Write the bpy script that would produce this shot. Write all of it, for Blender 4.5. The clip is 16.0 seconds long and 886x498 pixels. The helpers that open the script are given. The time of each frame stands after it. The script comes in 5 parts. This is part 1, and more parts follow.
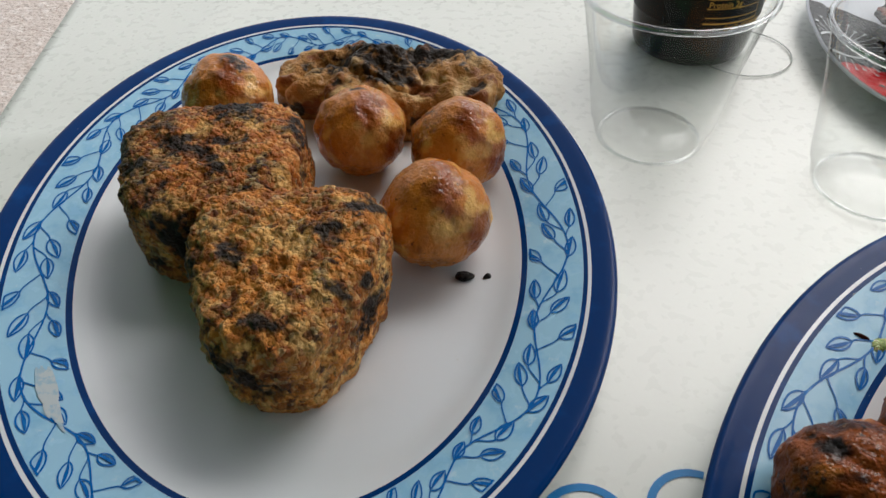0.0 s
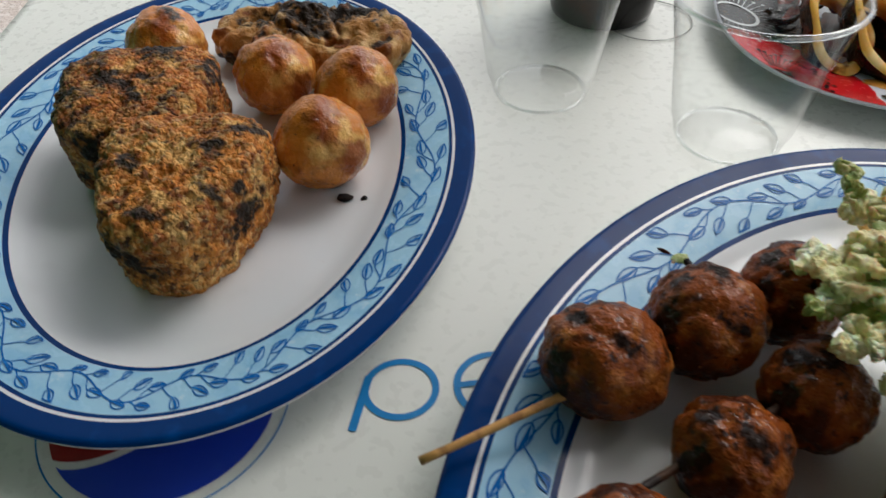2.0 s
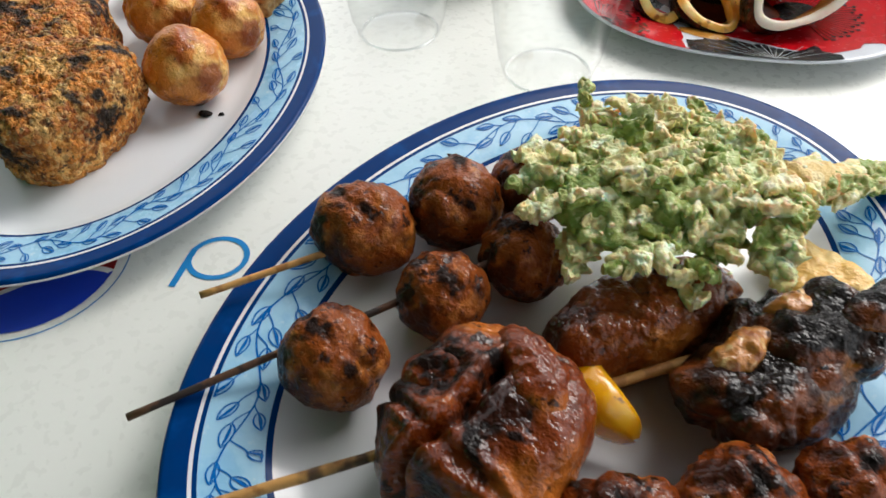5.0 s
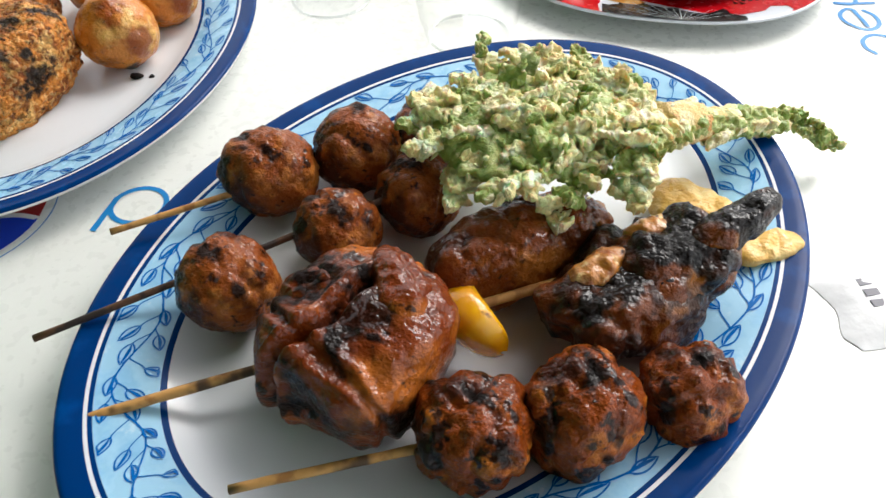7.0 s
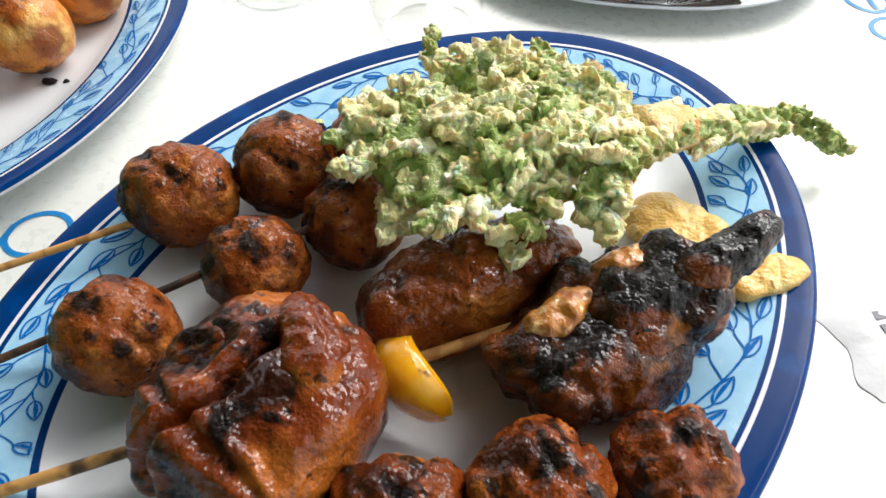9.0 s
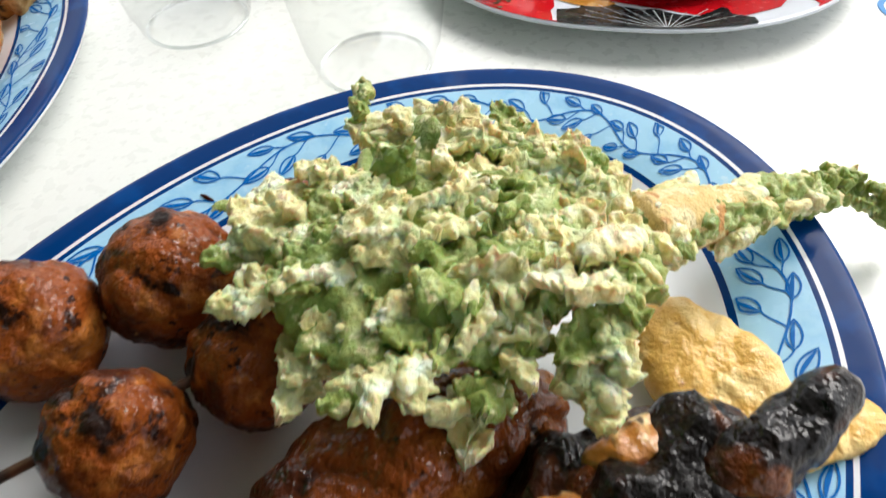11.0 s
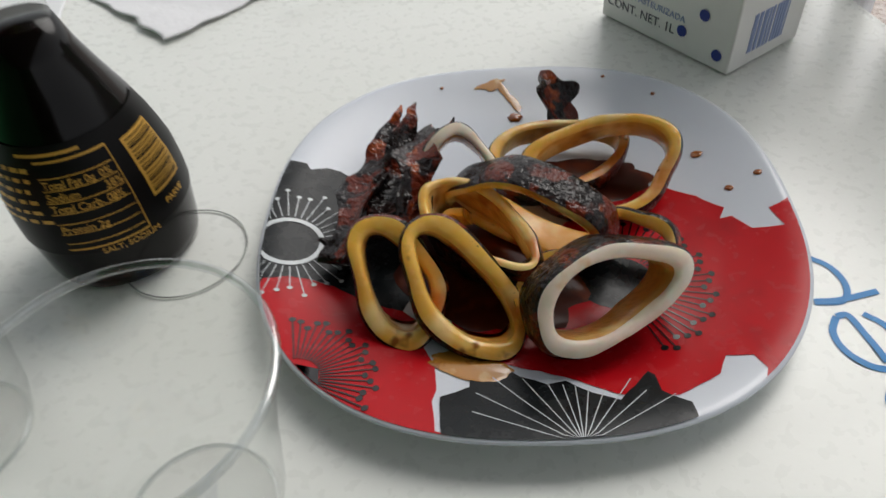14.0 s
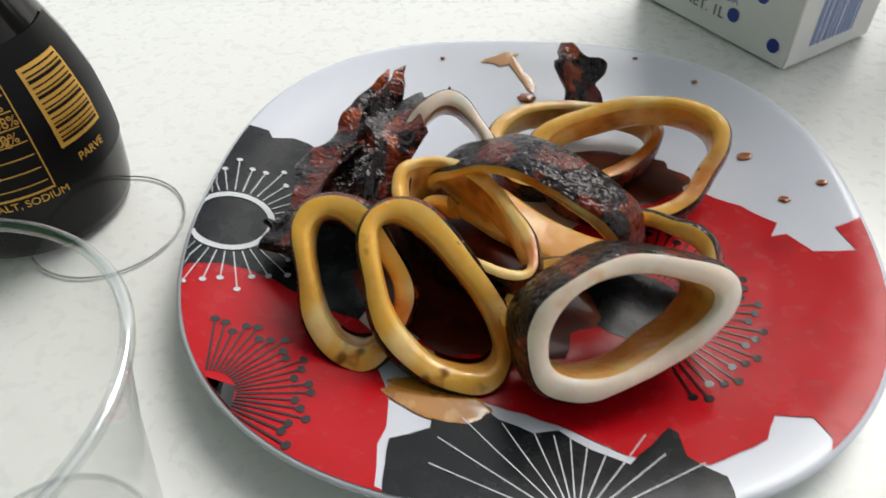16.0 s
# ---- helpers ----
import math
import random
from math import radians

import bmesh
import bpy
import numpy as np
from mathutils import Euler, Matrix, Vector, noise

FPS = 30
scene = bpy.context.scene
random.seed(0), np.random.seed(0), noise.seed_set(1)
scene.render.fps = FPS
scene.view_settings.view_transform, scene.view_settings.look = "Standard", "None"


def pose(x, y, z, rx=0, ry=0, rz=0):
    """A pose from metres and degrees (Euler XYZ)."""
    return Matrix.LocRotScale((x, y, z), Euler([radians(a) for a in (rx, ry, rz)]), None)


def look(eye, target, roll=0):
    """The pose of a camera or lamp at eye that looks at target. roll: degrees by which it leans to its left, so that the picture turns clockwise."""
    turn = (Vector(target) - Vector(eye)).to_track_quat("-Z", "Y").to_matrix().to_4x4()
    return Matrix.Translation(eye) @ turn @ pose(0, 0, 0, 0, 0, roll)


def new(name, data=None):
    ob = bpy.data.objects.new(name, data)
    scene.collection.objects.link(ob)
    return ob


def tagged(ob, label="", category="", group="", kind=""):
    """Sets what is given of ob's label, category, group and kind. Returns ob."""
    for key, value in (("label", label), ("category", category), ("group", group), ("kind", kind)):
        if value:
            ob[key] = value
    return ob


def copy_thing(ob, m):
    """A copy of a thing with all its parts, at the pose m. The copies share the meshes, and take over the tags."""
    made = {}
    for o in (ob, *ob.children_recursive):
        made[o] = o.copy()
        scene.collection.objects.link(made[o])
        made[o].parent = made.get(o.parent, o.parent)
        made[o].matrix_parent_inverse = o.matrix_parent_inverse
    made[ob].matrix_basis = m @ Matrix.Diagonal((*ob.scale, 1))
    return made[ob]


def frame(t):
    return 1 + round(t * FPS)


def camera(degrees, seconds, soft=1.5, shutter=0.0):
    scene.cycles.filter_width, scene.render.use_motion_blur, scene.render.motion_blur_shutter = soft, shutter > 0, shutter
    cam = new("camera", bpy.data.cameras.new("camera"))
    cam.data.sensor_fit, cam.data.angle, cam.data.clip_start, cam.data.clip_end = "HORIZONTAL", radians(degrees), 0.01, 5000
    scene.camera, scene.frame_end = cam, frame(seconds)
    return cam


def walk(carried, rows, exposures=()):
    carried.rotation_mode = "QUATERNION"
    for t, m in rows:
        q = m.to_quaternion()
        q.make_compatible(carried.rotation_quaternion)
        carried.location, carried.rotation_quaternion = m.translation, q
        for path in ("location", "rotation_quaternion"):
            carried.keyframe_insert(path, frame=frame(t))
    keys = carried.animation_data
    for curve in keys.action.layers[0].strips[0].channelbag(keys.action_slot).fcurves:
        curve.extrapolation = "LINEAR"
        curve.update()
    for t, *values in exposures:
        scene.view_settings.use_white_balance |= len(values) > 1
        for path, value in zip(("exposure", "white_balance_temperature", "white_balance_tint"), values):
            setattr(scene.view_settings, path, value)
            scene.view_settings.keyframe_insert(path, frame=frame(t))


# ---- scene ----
cam = camera(63.41, 16.0, shutter=0.5)
PATH = [
    (0, (-0.0011, -0.0034, 0.2072), (-0.0189, 0.2130, 0.0002), -1.96),
    (0.5, (0.0095, -0.0098, 0.2048), (-0.0157, 0.2058, -0.0022), -3.55),
    (1, (0.0249, -0.0203, 0.2087), (-0.0016, 0.1946, 0.0011), -3.18),
    (1.5, (0.0441, -0.0334, 0.2120), (0.0177, 0.1807, 0.0035), -2.67),
    (2, (0.0677, -0.0493, 0.2161), (0.0386, 0.1627, 0.0058), -2.27),
    (2.5, (0.0859, -0.0569, 0.2177), (0.0582, 0.1522, 0.0044), -1.76),
    (3, (0.1033, -0.0627, 0.2178), (0.0748, 0.1441, 0.0024), -1.67),
    (3.5, (0.1201, -0.0711, 0.2212), (0.0904, 0.1340, 0.0042), -1.80),
    (6, (0.1866, -0.1286, 0.2303), (0.1550, 0.0777, 0.0148), -1.55),
    (6.5, (0.1981, -0.1346, 0.2274), (0.1685, 0.0707, 0.0107), -1.43),
    (7, (0.2061, -0.1318, 0.2252), (0.1769, 0.0735, 0.0084), -1.84),
    (7.5, (0.2141, -0.1240, 0.2197), (0.1870, 0.0809, 0.0023), -1.88),
    (8, (0.2209, -0.1154, 0.2188), (0.1942, 0.0891, 0.0010), -2.07),
    (10.5, (0.2223, -0.0287, 0.1772), (0.1913, 0.1696, -0.0459), -4.72),
    (11, (0.2298, -0.0094, 0.1783), (0.2023, 0.1904, -0.0438), -4.96),
    (11.5, (0.2284, 0.0151, 0.1741), (0.2052, 0.2147, -0.0487), -4.41),
    (12, (0.2270, 0.0384, 0.1818), (0.2091, 0.2379, -0.0415), -3.69),
    (12.5, (0.2326, 0.0607, 0.2044), (0.2174, 0.2632, -0.0165), -4.68),
    (13, (0.2403, 0.0900, 0.2287), (0.2339, 0.2991, 0.0137), -5.50),
    (13.5, (0.2522, 0.1230, 0.2441), (0.2474, 0.3373, 0.0342), -7.24),
    (14, (0.2536, 0.1516, 0.2197), (0.2562, 0.3620, 0.0058), -5.32),
    (14.5, (0.2626, 0.1746, 0.1912), (0.2720, 0.3815, -0.0259), -4.61),
    (15, (0.2717, 0.1804, 0.1788), (0.2835, 0.3859, -0.0395), -3.00),
    (15.5, (0.2705, 0.1844, 0.1720), (0.2751, 0.3936, -0.0430), -2.32),
    (16, (0.2658, 0.1911, 0.1734), (0.2634, 0.4042, -0.0377), -1.54),
]
EXPOSURES = [(0, -0.78), (1.5, -0.82), (2.5, -0.52), (3.5, -0.2), (6, 0.04), (7, 0.25), (8, 0.35), (10.5, 0.3), (11.2, 0.05), (12, -0.3), (13, -0.76), (13.5, -1.0), (14.2, -0.8), (15, -0.36), (16, -0.45)]
walk(cam, [(t, look(eye, target, roll)) for t, eye, target, roll in PATH], EXPOSURES)

# ---- light ----
world = bpy.data.worlds.new("sky")
scene.world = world
world.use_nodes = True
wn = world.node_tree.nodes
sky = wn.new("ShaderNodeTexSky")
sky.sky_type, sky.sun_disc = "NISHITA", False
SUN_EL, SUN_AZ = 48.0, 38.0
sky.sun_elevation, sky.sun_rotation = radians(SUN_EL), radians(SUN_AZ)
sky.air_density, sky.dust_density = 1.0, 1.6
hazy = wn.new("ShaderNodeHueSaturation")
hazy.inputs["Saturation"].default_value = 0.15
world.node_tree.links.new(sky.outputs[0], hazy.inputs["Color"])
world.node_tree.links.new(hazy.outputs[0], wn["Background"].inputs[0])
wn["Background"].inputs[1].default_value = 0.27

sun = new("sun", bpy.data.lights.new("sun", "SUN"))
sun.data.energy, sun.data.angle, sun.data.color = 2.9, radians(38), (1.0, 0.96, 0.92)
sun_from = Vector((math.sin(radians(SUN_AZ)) * math.cos(radians(SUN_EL)), math.cos(radians(SUN_AZ)) * math.cos(radians(SUN_EL)), math.sin(radians(SUN_EL))))
sun.matrix_world = look(sun_from * 5, (0, 0, 0))

# ---- noise and mesh helpers ----
LATTICE = np.random.default_rng(3).random((32, 32, 32))


def value_noise(p):
    """Smooth noise from 0 to 1 at the points p (n x 3)."""
    i = np.floor(p).astype(int)
    f = p - i
    f = f * f * (3 - 2 * f)
    out = np.zeros(len(p))
    for a in (0, 1):
        for b in (0, 1):
            for c in (0, 1):
                w = (f[:, 0] if a else 1 - f[:, 0]) * (f[:, 1] if b else 1 - f[:, 1]) * (f[:, 2] if c else 1 - f[:, 2])
                out += w * LATTICE[(i[:, 0] + a) % 32, (i[:, 1] + b) % 32, (i[:, 2] + c) % 32]
    return out


SPIN = np.array(Euler((0.7, 0.5, 0.9)).to_matrix())


def fractal(p, octaves=3):
    out, amp, total = np.zeros(len(p)), 1.0, 0.0
    for k in range(octaves):
        p = p @ SPIN
        out += amp * (value_noise(p * 2 ** k + 11.3 * k) - 0.5)
        total += amp
        amp *= 0.5
    return out / total * 2


def mesh_of(name, verts, faces, mats=(), slots=None, smooth=True):
    me = bpy.data.meshes.new(name)
    me.from_pydata([tuple(map(float, v)) for v in verts], [], [tuple(map(int, f)) for f in faces])
    for m in mats:
        me.materials.append(m)
    if slots is not None:
        me.polygons.foreach_set("material_index", np.asarray(slots, dtype=np.int32))
    me.polygons.foreach_set("use_smooth", [smooth] * len(me.polygons))
    me.update()
    return me


def put(name, me, parent=None, label=""):
    ob = new(name, me)
    if parent is not None:
        ob.parent = parent
    return tagged(ob, label) if label else ob


def thing(name, label, category, group="", kind="", at=(0, 0, 0), turn=0.0):
    ob = new(name)
    ob.empty_display_size = 0.01
    ob.matrix_world = pose(*at, 0, 0, turn)
    return tagged(ob, label, category, group, kind)


ICO = {}


def ico(level):
    if level not in ICO:
        bm = bmesh.new()
        bmesh.ops.create_icosphere(bm, subdivisions=level, radius=1)
        v = np.array([q.co[:] for q in bm.verts])
        f = np.array([[q.index for q in face.verts] for face in bm.faces])
        bm.free()
        ICO[level] = (v, f)
    return ICO[level]


def blob_verts(size, e1=1.0, e2=1.0, level=5, rough=(), seed=0.0, taper=0.0, bend=0.0):
    """Points of a lumpy superellipsoid with the half sizes given. rough: (cells per metre, metres) of noise along the normal."""
    d, f = ico(level)
    a, b, c = size
    q = np.abs(d / np.array(size))
    r = ((q[:, 0] ** (2 / e2) + q[:, 1] ** (2 / e2)) ** (e2 / e1) + q[:, 2] ** (2 / e1)) ** (-e1 / 2)
    v = d * r[:, None]
    if taper:
        v[:, 0] *= 1 + taper * v[:, 1] / b
    if bend:
        v[:, 2] += bend * (v[:, 0] / a) ** 2
    n = v / np.array([a * a, b * b, c * c])
    n /= np.linalg.norm(n, axis=1)[:, None] + 1e-9
    for cells, amp in rough:
        v = v + n * (amp * fractal(v * cells + seed * 7.7 + 50, 3))[:, None]
    return v, f


def place(v, at, rz=0.0, rx=0.0, ry=0.0):
    m = np.array(pose(0, 0, 0, rx, ry, rz).to_3x3())
    return v @ m.T + np.array(at)


def lathe(profile, n=64, slots=None):
    """Verts, quads and slots of a body turned from (radius, height) pairs."""
    k = len(profile)
    ang = np.linspace(0, 2 * np.pi, n, endpoint=False)
    v = np.array([(r * math.cos(a), r * math.sin(a), z) for a in ang for r, z in profile])
    f, s = [], []
    for i in range(n):
        j = (i + 1) % n
        for q in range(k - 1):
            f.append((i * k + q, j * k + q, j * k + q + 1, i * k + q + 1))
            s.append(slots[q] if slots else 0)
    return v, f, s


def rod(points, radius, sides=8, wobble=0.0, seed=0):
    """A round rod along the points with closed ends."""
    rng = np.random.default_rng(seed)
    p = np.array(points, float)
    v, f = [], []
    for i, c in enumerate(p):
        t = p[min(i + 1, len(p) - 1)] - p[max(i - 1, 0)]
        t /= np.linalg.norm(t)
        u = np.cross(t, (0, 0, 1.0))
        u /= np.linalg.norm(u) + 1e-9
        w = np.cross(u, t)
        rr = radius[i] if hasattr(radius, "__len__") else radius
        for k in range(sides):
            a = 2 * np.pi * k / sides
            r = rr * (1 + wobble * rng.normal())
            v.append(c + r * (math.cos(a) * u + math.sin(a) * w))
    n = len(p)
    for i in range(n - 1):
        for k in range(sides):
            f.append((i * sides + k, i * sides + (k + 1) % sides, (i + 1) * sides + (k + 1) % sides, (i + 1) * sides + k))
    f.append(tuple(range(sides - 1, -1, -1)))
    f.append(tuple((n - 1) * sides + k for k in range(sides)))
    return np.array(v), f


def ribbon(pts, width, closed=False):
    """A flat strip along plan points (n x 2); returns points n*2 x 2 and quads."""
    p = np.array(pts, float)
    n = len(p)
    nxt = np.roll(p, -1, 0) if closed else np.vstack([p[1:], 2 * p[-1:] - p[-2:-1]])
    prv = np.roll(p, 1, 0) if closed else np.vstack([2 * p[:1] - p[1:2], p[:-1]])
    t = nxt - prv
    t /= np.linalg.norm(t, axis=1)[:, None] + 1e-12
    s = np.stack([-t[:, 1], t[:, 0]], 1)
    w = np.broadcast_to(np.asarray(width, float), (n,))[:, None] / 2
    v = np.empty((2 * n, 2))
    v[0::2], v[1::2] = p + s * w, p - s * w
    f = [(2 * i, 2 * i + 1, 2 * i + 3, 2 * i + 2) for i in range(n - 1)]
    if closed:
        f.append((2 * n - 2, 2 * n - 1, 1, 0))
    return v, f


# ---- materials ----
def srgb(r, g, b):
    return tuple((c / 255 / 12.92 if c <= 10 else ((c / 255 + 0.055) / 1.055) ** 2.4) for c in (r, g, b)) + (1.0,)


def material(name, base, rough=0.5, spots=(), bump=(), coat=0.0, metal=0.0, spec=0.5, rough_var=0.0, sss=0.0, island=None, trans=0.0, coat_rough=0.1, char=None, grain=None):
    """A node material. spots: (colour, cells per metre, threshold, softness, amount) layers of noise over the base, the later ones on top.
    bump: (cells per metre, metres). grain: (cells per metre, colours, amount, metres of relief) of a crust of crumbs. island: a second colour mixed in by chance, piece by piece."""
    m = bpy.data.materials.new(name)
    m.use_nodes = True
    nt = m.node_tree
    ns, ln = nt.nodes, nt.links
    bs = ns["Principled BSDF"]
    co = ns.new("ShaderNodeTexCoord").outputs["Object"]
    rgb = ns.new("ShaderNodeRGB")
    rgb.outputs[0].default_value = base
    out = rgb.outputs[0]
    if island is not None:
        geo = ns.new("ShaderNodeNewGeometry")
        mx = ns.new("ShaderNodeMix")
        mx.data_type = "RGBA"
        ln.new(geo.outputs["Random Per Island"], mx.inputs[0])
        ln.new(out, mx.inputs[6])
        mx.inputs[7].default_value = island
        out = mx.outputs[2]
    for k, (col, cells, lo, soft, amount) in enumerate(spots):
        nz = ns.new("ShaderNodeTexNoise")
        nz.inputs["Scale"].default_value = cells
        nz.inputs["Detail"].default_value = 3 if cells < 135 else 5
        nz.inputs["Roughness"].default_value = 0.55 if cells < 135 else 0.62
        off = ns.new("ShaderNodeVectorMath")
        off.inputs[1].default_value = (k * 3.1, k * 1.7, k * 5.3)
        ln.new(co, off.inputs[0])
        ln.new(off.outputs[0], nz.inputs["Vector"])
        mr = ns.new("ShaderNodeMapRange")
        mr.interpolation_type = "SMOOTHSTEP"
        mr.inputs[1].default_value, mr.inputs[2].default_value = lo, lo + soft
        mr.inputs[3].default_value, mr.inputs[4].default_value = 0, amount
        ln.new(nz.outputs[0], mr.inputs[0])
        mx = ns.new("ShaderNodeMix")
        mx.data_type = "RGBA"
        ln.new(mr.outputs[0], mx.inputs[0])
        ln.new(out, mx.inputs[6])
        mx.inputs[7].default_value = col
        out = mx.outputs[2]
    crumb = None
    if grain is not None:
        cells, tones, amount, relief = grain
        warp, wv, vo, ramp, mx = ns.new("ShaderNodeTexNoise"), ns.new("ShaderNodeVectorMath"), ns.new("ShaderNodeTexVoronoi"), ns.new("ShaderNodeValToRGB"), ns.new("ShaderNodeMix")
        warp.inputs["Scale"].default_value = cells * 0.8
        ln.new(co, warp.inputs["Vector"])
        wv.operation = "MULTIPLY_ADD"
        ln.new(warp.outputs["Color"], wv.inputs[0])
        wv.inputs[1].default_value = (0.9 / cells,) * 3
        ln.new(co, wv.inputs[2])
        vo.inputs["Scale"].default_value = cells
        ln.new(wv.outputs[0], vo.inputs["Vector"])
        sep = ns.new("ShaderNodeSeparateColor")
        ln.new(vo.outputs["Color"], sep.inputs[0])
        ln.new(sep.outputs[0], ramp.inputs[0])
        ramp.color_ramp.elements[0].color, ramp.color_ramp.elements[1].color = tones[0], tones[-1]
        for q, tone in enumerate(tones[1:-1]):
            ramp.color_ramp.elements.new((q + 1) / (len(tones) - 1)).color = tone
        mx.data_type = "RGBA"
        mx.inputs[0].default_value = amount
        ln.new(out, mx.inputs[6])
        ln.new(ramp.outputs[0], mx.inputs[7])
        out = mx.outputs[2]
        crumb = ns.new("ShaderNodeBump")
        crumb.invert = True
        crumb.inputs["Distance"].default_value = relief
        ln.new(vo.outputs["Distance"], crumb.inputs["Height"])
    if char is not None:
        # scorched patches: a soft mask kept on the mesh, broken up by noise
        at = ns.new("ShaderNodeAttribute")
        at.attribute_name = "char"
        nz = ns.new("ShaderNodeTexNoise")
        nz.inputs["Scale"].default_value, nz.inputs["Detail"].default_value = 230, 6
        ln.new(co, nz.inputs["Vector"])
        add, mr, mx = ns.new("ShaderNodeMath"), ns.new("ShaderNodeMapRange"), ns.new("ShaderNodeMix")
        add.operation = "MULTIPLY_ADD"
        ln.new(nz.outputs[0], add.inputs[0])
        add.inputs[1].default_value = 1.1
        ln.new(at.outputs["Fac"], add.inputs[2])
        mr.inputs[1].default_value, mr.inputs[2].default_value = 0.92, 1.18
        mr.inputs[3].default_value, mr.inputs[4].default_value = 0, 0.96
        ln.new(add.outputs[0], mr.inputs[0])
        mx.data_type = "RGBA"
        ln.new(mr.outputs[0], mx.inputs[0])
        ln.new(out, mx.inputs[6])
        mx.inputs[7].default_value = char
        # burnt skin is dry
        dry = ns.new("ShaderNodeMapRange")
        dry.inputs[3].default_value, dry.inputs[4].default_value = coat, coat * 0.25
        ln.new(mr.outputs[0], dry.inputs[0])
        ln.new(dry.outputs[0], bs.inputs["Coat Weight"])
        out = mx.outputs[2]
    ln.new(out, bs.inputs["Base Color"])
    bs.inputs["Roughness"].default_value = rough
    if rough_var:
        nz = ns.new("ShaderNodeTexNoise")
        nz.inputs["Scale"].default_value = 180
        ln.new(co, nz.inputs["Vector"])
        mr = ns.new("ShaderNodeMapRange")
        mr.inputs[1].default_value, mr.inputs[2].default_value = 0.3, 0.7
        mr.inputs[3].default_value, mr.inputs[4].default_value = max(rough - rough_var, 0.02), min(rough + rough_var, 1)
        ln.new(nz.outputs[0], mr.inputs[0])
        ln.new(mr.outputs[0], bs.inputs["Roughness"])
    bs.inputs["Metallic"].default_value = metal
    bs.inputs["Specular IOR Level"].default_value = spec
    bs.inputs["Coat Weight"].default_value = coat
    bs.inputs["Coat Roughness"].default_value = coat_rough
    bs.inputs["Transmission Weight"].default_value = trans
    if sss:
        bs.inputs["Subsurface Weight"].default_value = sss
        bs.inputs["Subsurface Scale"].default_value = 0.004
    last = crumb.outputs[0] if crumb else None
    for cells, amp in bump:
        nz = ns.new("ShaderNodeTexNoise")
        nz.inputs["Scale"].default_value = cells
        nz.inputs["Detail"].default_value = 4
        ln.new(co, nz.inputs["Vector"])
        bp = ns.new("ShaderNodeBump")
        bp.inputs["Distance"].default_value = amp
        ln.new(nz.outputs[0], bp.inputs["Height"])
        if last is not None:
            ln.new(last, bp.inputs["Normal"])
        last = bp.outputs[0]
    if last is not None:
        ln.new(last, bs.inputs["Normal"])
    if coat and bump:
        # the wet film is smoother than what lies under it
        nz, bp = ns.new("ShaderNodeTexNoise"), ns.new("ShaderNodeBump")
        nz.inputs["Scale"].default_value, nz.inputs["Detail"].default_value = 430, 1
        bp.inputs["Distance"].default_value = 0.0011
        ln.new(co, nz.inputs["Vector"])
        ln.new(nz.outputs[0], bp.inputs["Height"])
        ln.new(bp.outputs[0], bs.inputs["Coat Normal"])
    return m


def clear(name, colour, ior=1.3, rough=0.03):
    """A thin clear plastic or glass wall: mostly seen through, with gloss."""
    m = bpy.data.materials.new(name)
    m.use_nodes = True
    ns, ln = m.node_tree.nodes, m.node_tree.links
    ns.remove(ns["Principled BSDF"])
    tr, gl, fr, mx = ns.new("ShaderNodeBsdfTransparent"), ns.new("ShaderNodeBsdfGlossy"), ns.new("ShaderNodeLayerWeight"), ns.new("ShaderNodeMixShader")
    tr.inputs[0].default_value = colour
    gl.inputs["Roughness"].default_value = rough
    fr.inputs[0].default_value = 0.5
    pw, mr = ns.new("ShaderNodeMath"), ns.new("ShaderNodeMapRange")
    pw.operation = "POWER"
    pw.inputs[1].default_value = 3.5
    mr.inputs[3].default_value, mr.inputs[4].default_value = ior - 1.28, 0.75
    ln.new(fr.outputs["Facing"], pw.inputs[0])
    ln.new(pw.outputs[0], mr.inputs[0])
    ln.new(mr.outputs[0], mx.inputs[0])
    ln.new(tr.outputs[0], mx.inputs[1])
    ln.new(gl.outputs[0], mx.inputs[2])
    ln.new(mx.outputs[0], ns["Material Output"].inputs[0])
    return m


M_CLOTH = material("tablecloth_vinyl", srgb(231, 233, 227), 0.28, [(srgb(222, 227, 219), 5, 0.5, 0.3, 0.3), (srgb(190, 186, 176), 900, 0.68, 0.1, 0.25)], [(260, 0.00005)], rough_var=0.015, spec=0.5, coat=0.2, coat_rough=0.2)
M_PRINT_BLUE = material("print_light_blue", srgb(24, 128, 196), 0.4, [(srgb(100, 178, 218), 320, 0.58, 0.2, 0.6)], spec=0.3)
M_PRINT_ROYAL = material("print_royal_blue", srgb(14, 58, 185), 0.35, [(srgb(40, 90, 190), 60, 0.62, 0.2, 0.5)])
M_PRINT_RED = material("print_red", srgb(150, 20, 18), 0.35, [(srgb(120, 16, 16), 60, 0.5, 0.2, 0.6)])
M_WHITE = material("melamine_white", srgb(222, 226, 230), 0.2, [(srgb(200, 204, 204), 25, 0.55, 0.25, 0.4), (srgb(176, 160, 120), 120, 0.74, 0.06, 0.3)], [(60, 0.0001)], spec=0.5)
M_COOL_WHITE = material("glaze_cool_white", srgb(212, 217, 225), 0.22, [(srgb(197, 203, 211), 25, 0.55, 0.25, 0.4)], [(60, 0.0001)], spec=0.45)
M_NAVY = material("melamine_navy", srgb(0, 50, 108), 0.2, [(srgb(0, 68, 136), 60, 0.5, 0.2, 0.7), (srgb(150, 175, 210), 420, 0.72, 0.03, 0.7)], [(140, 0.0001)], spec=0.09, rough_var=0.07)
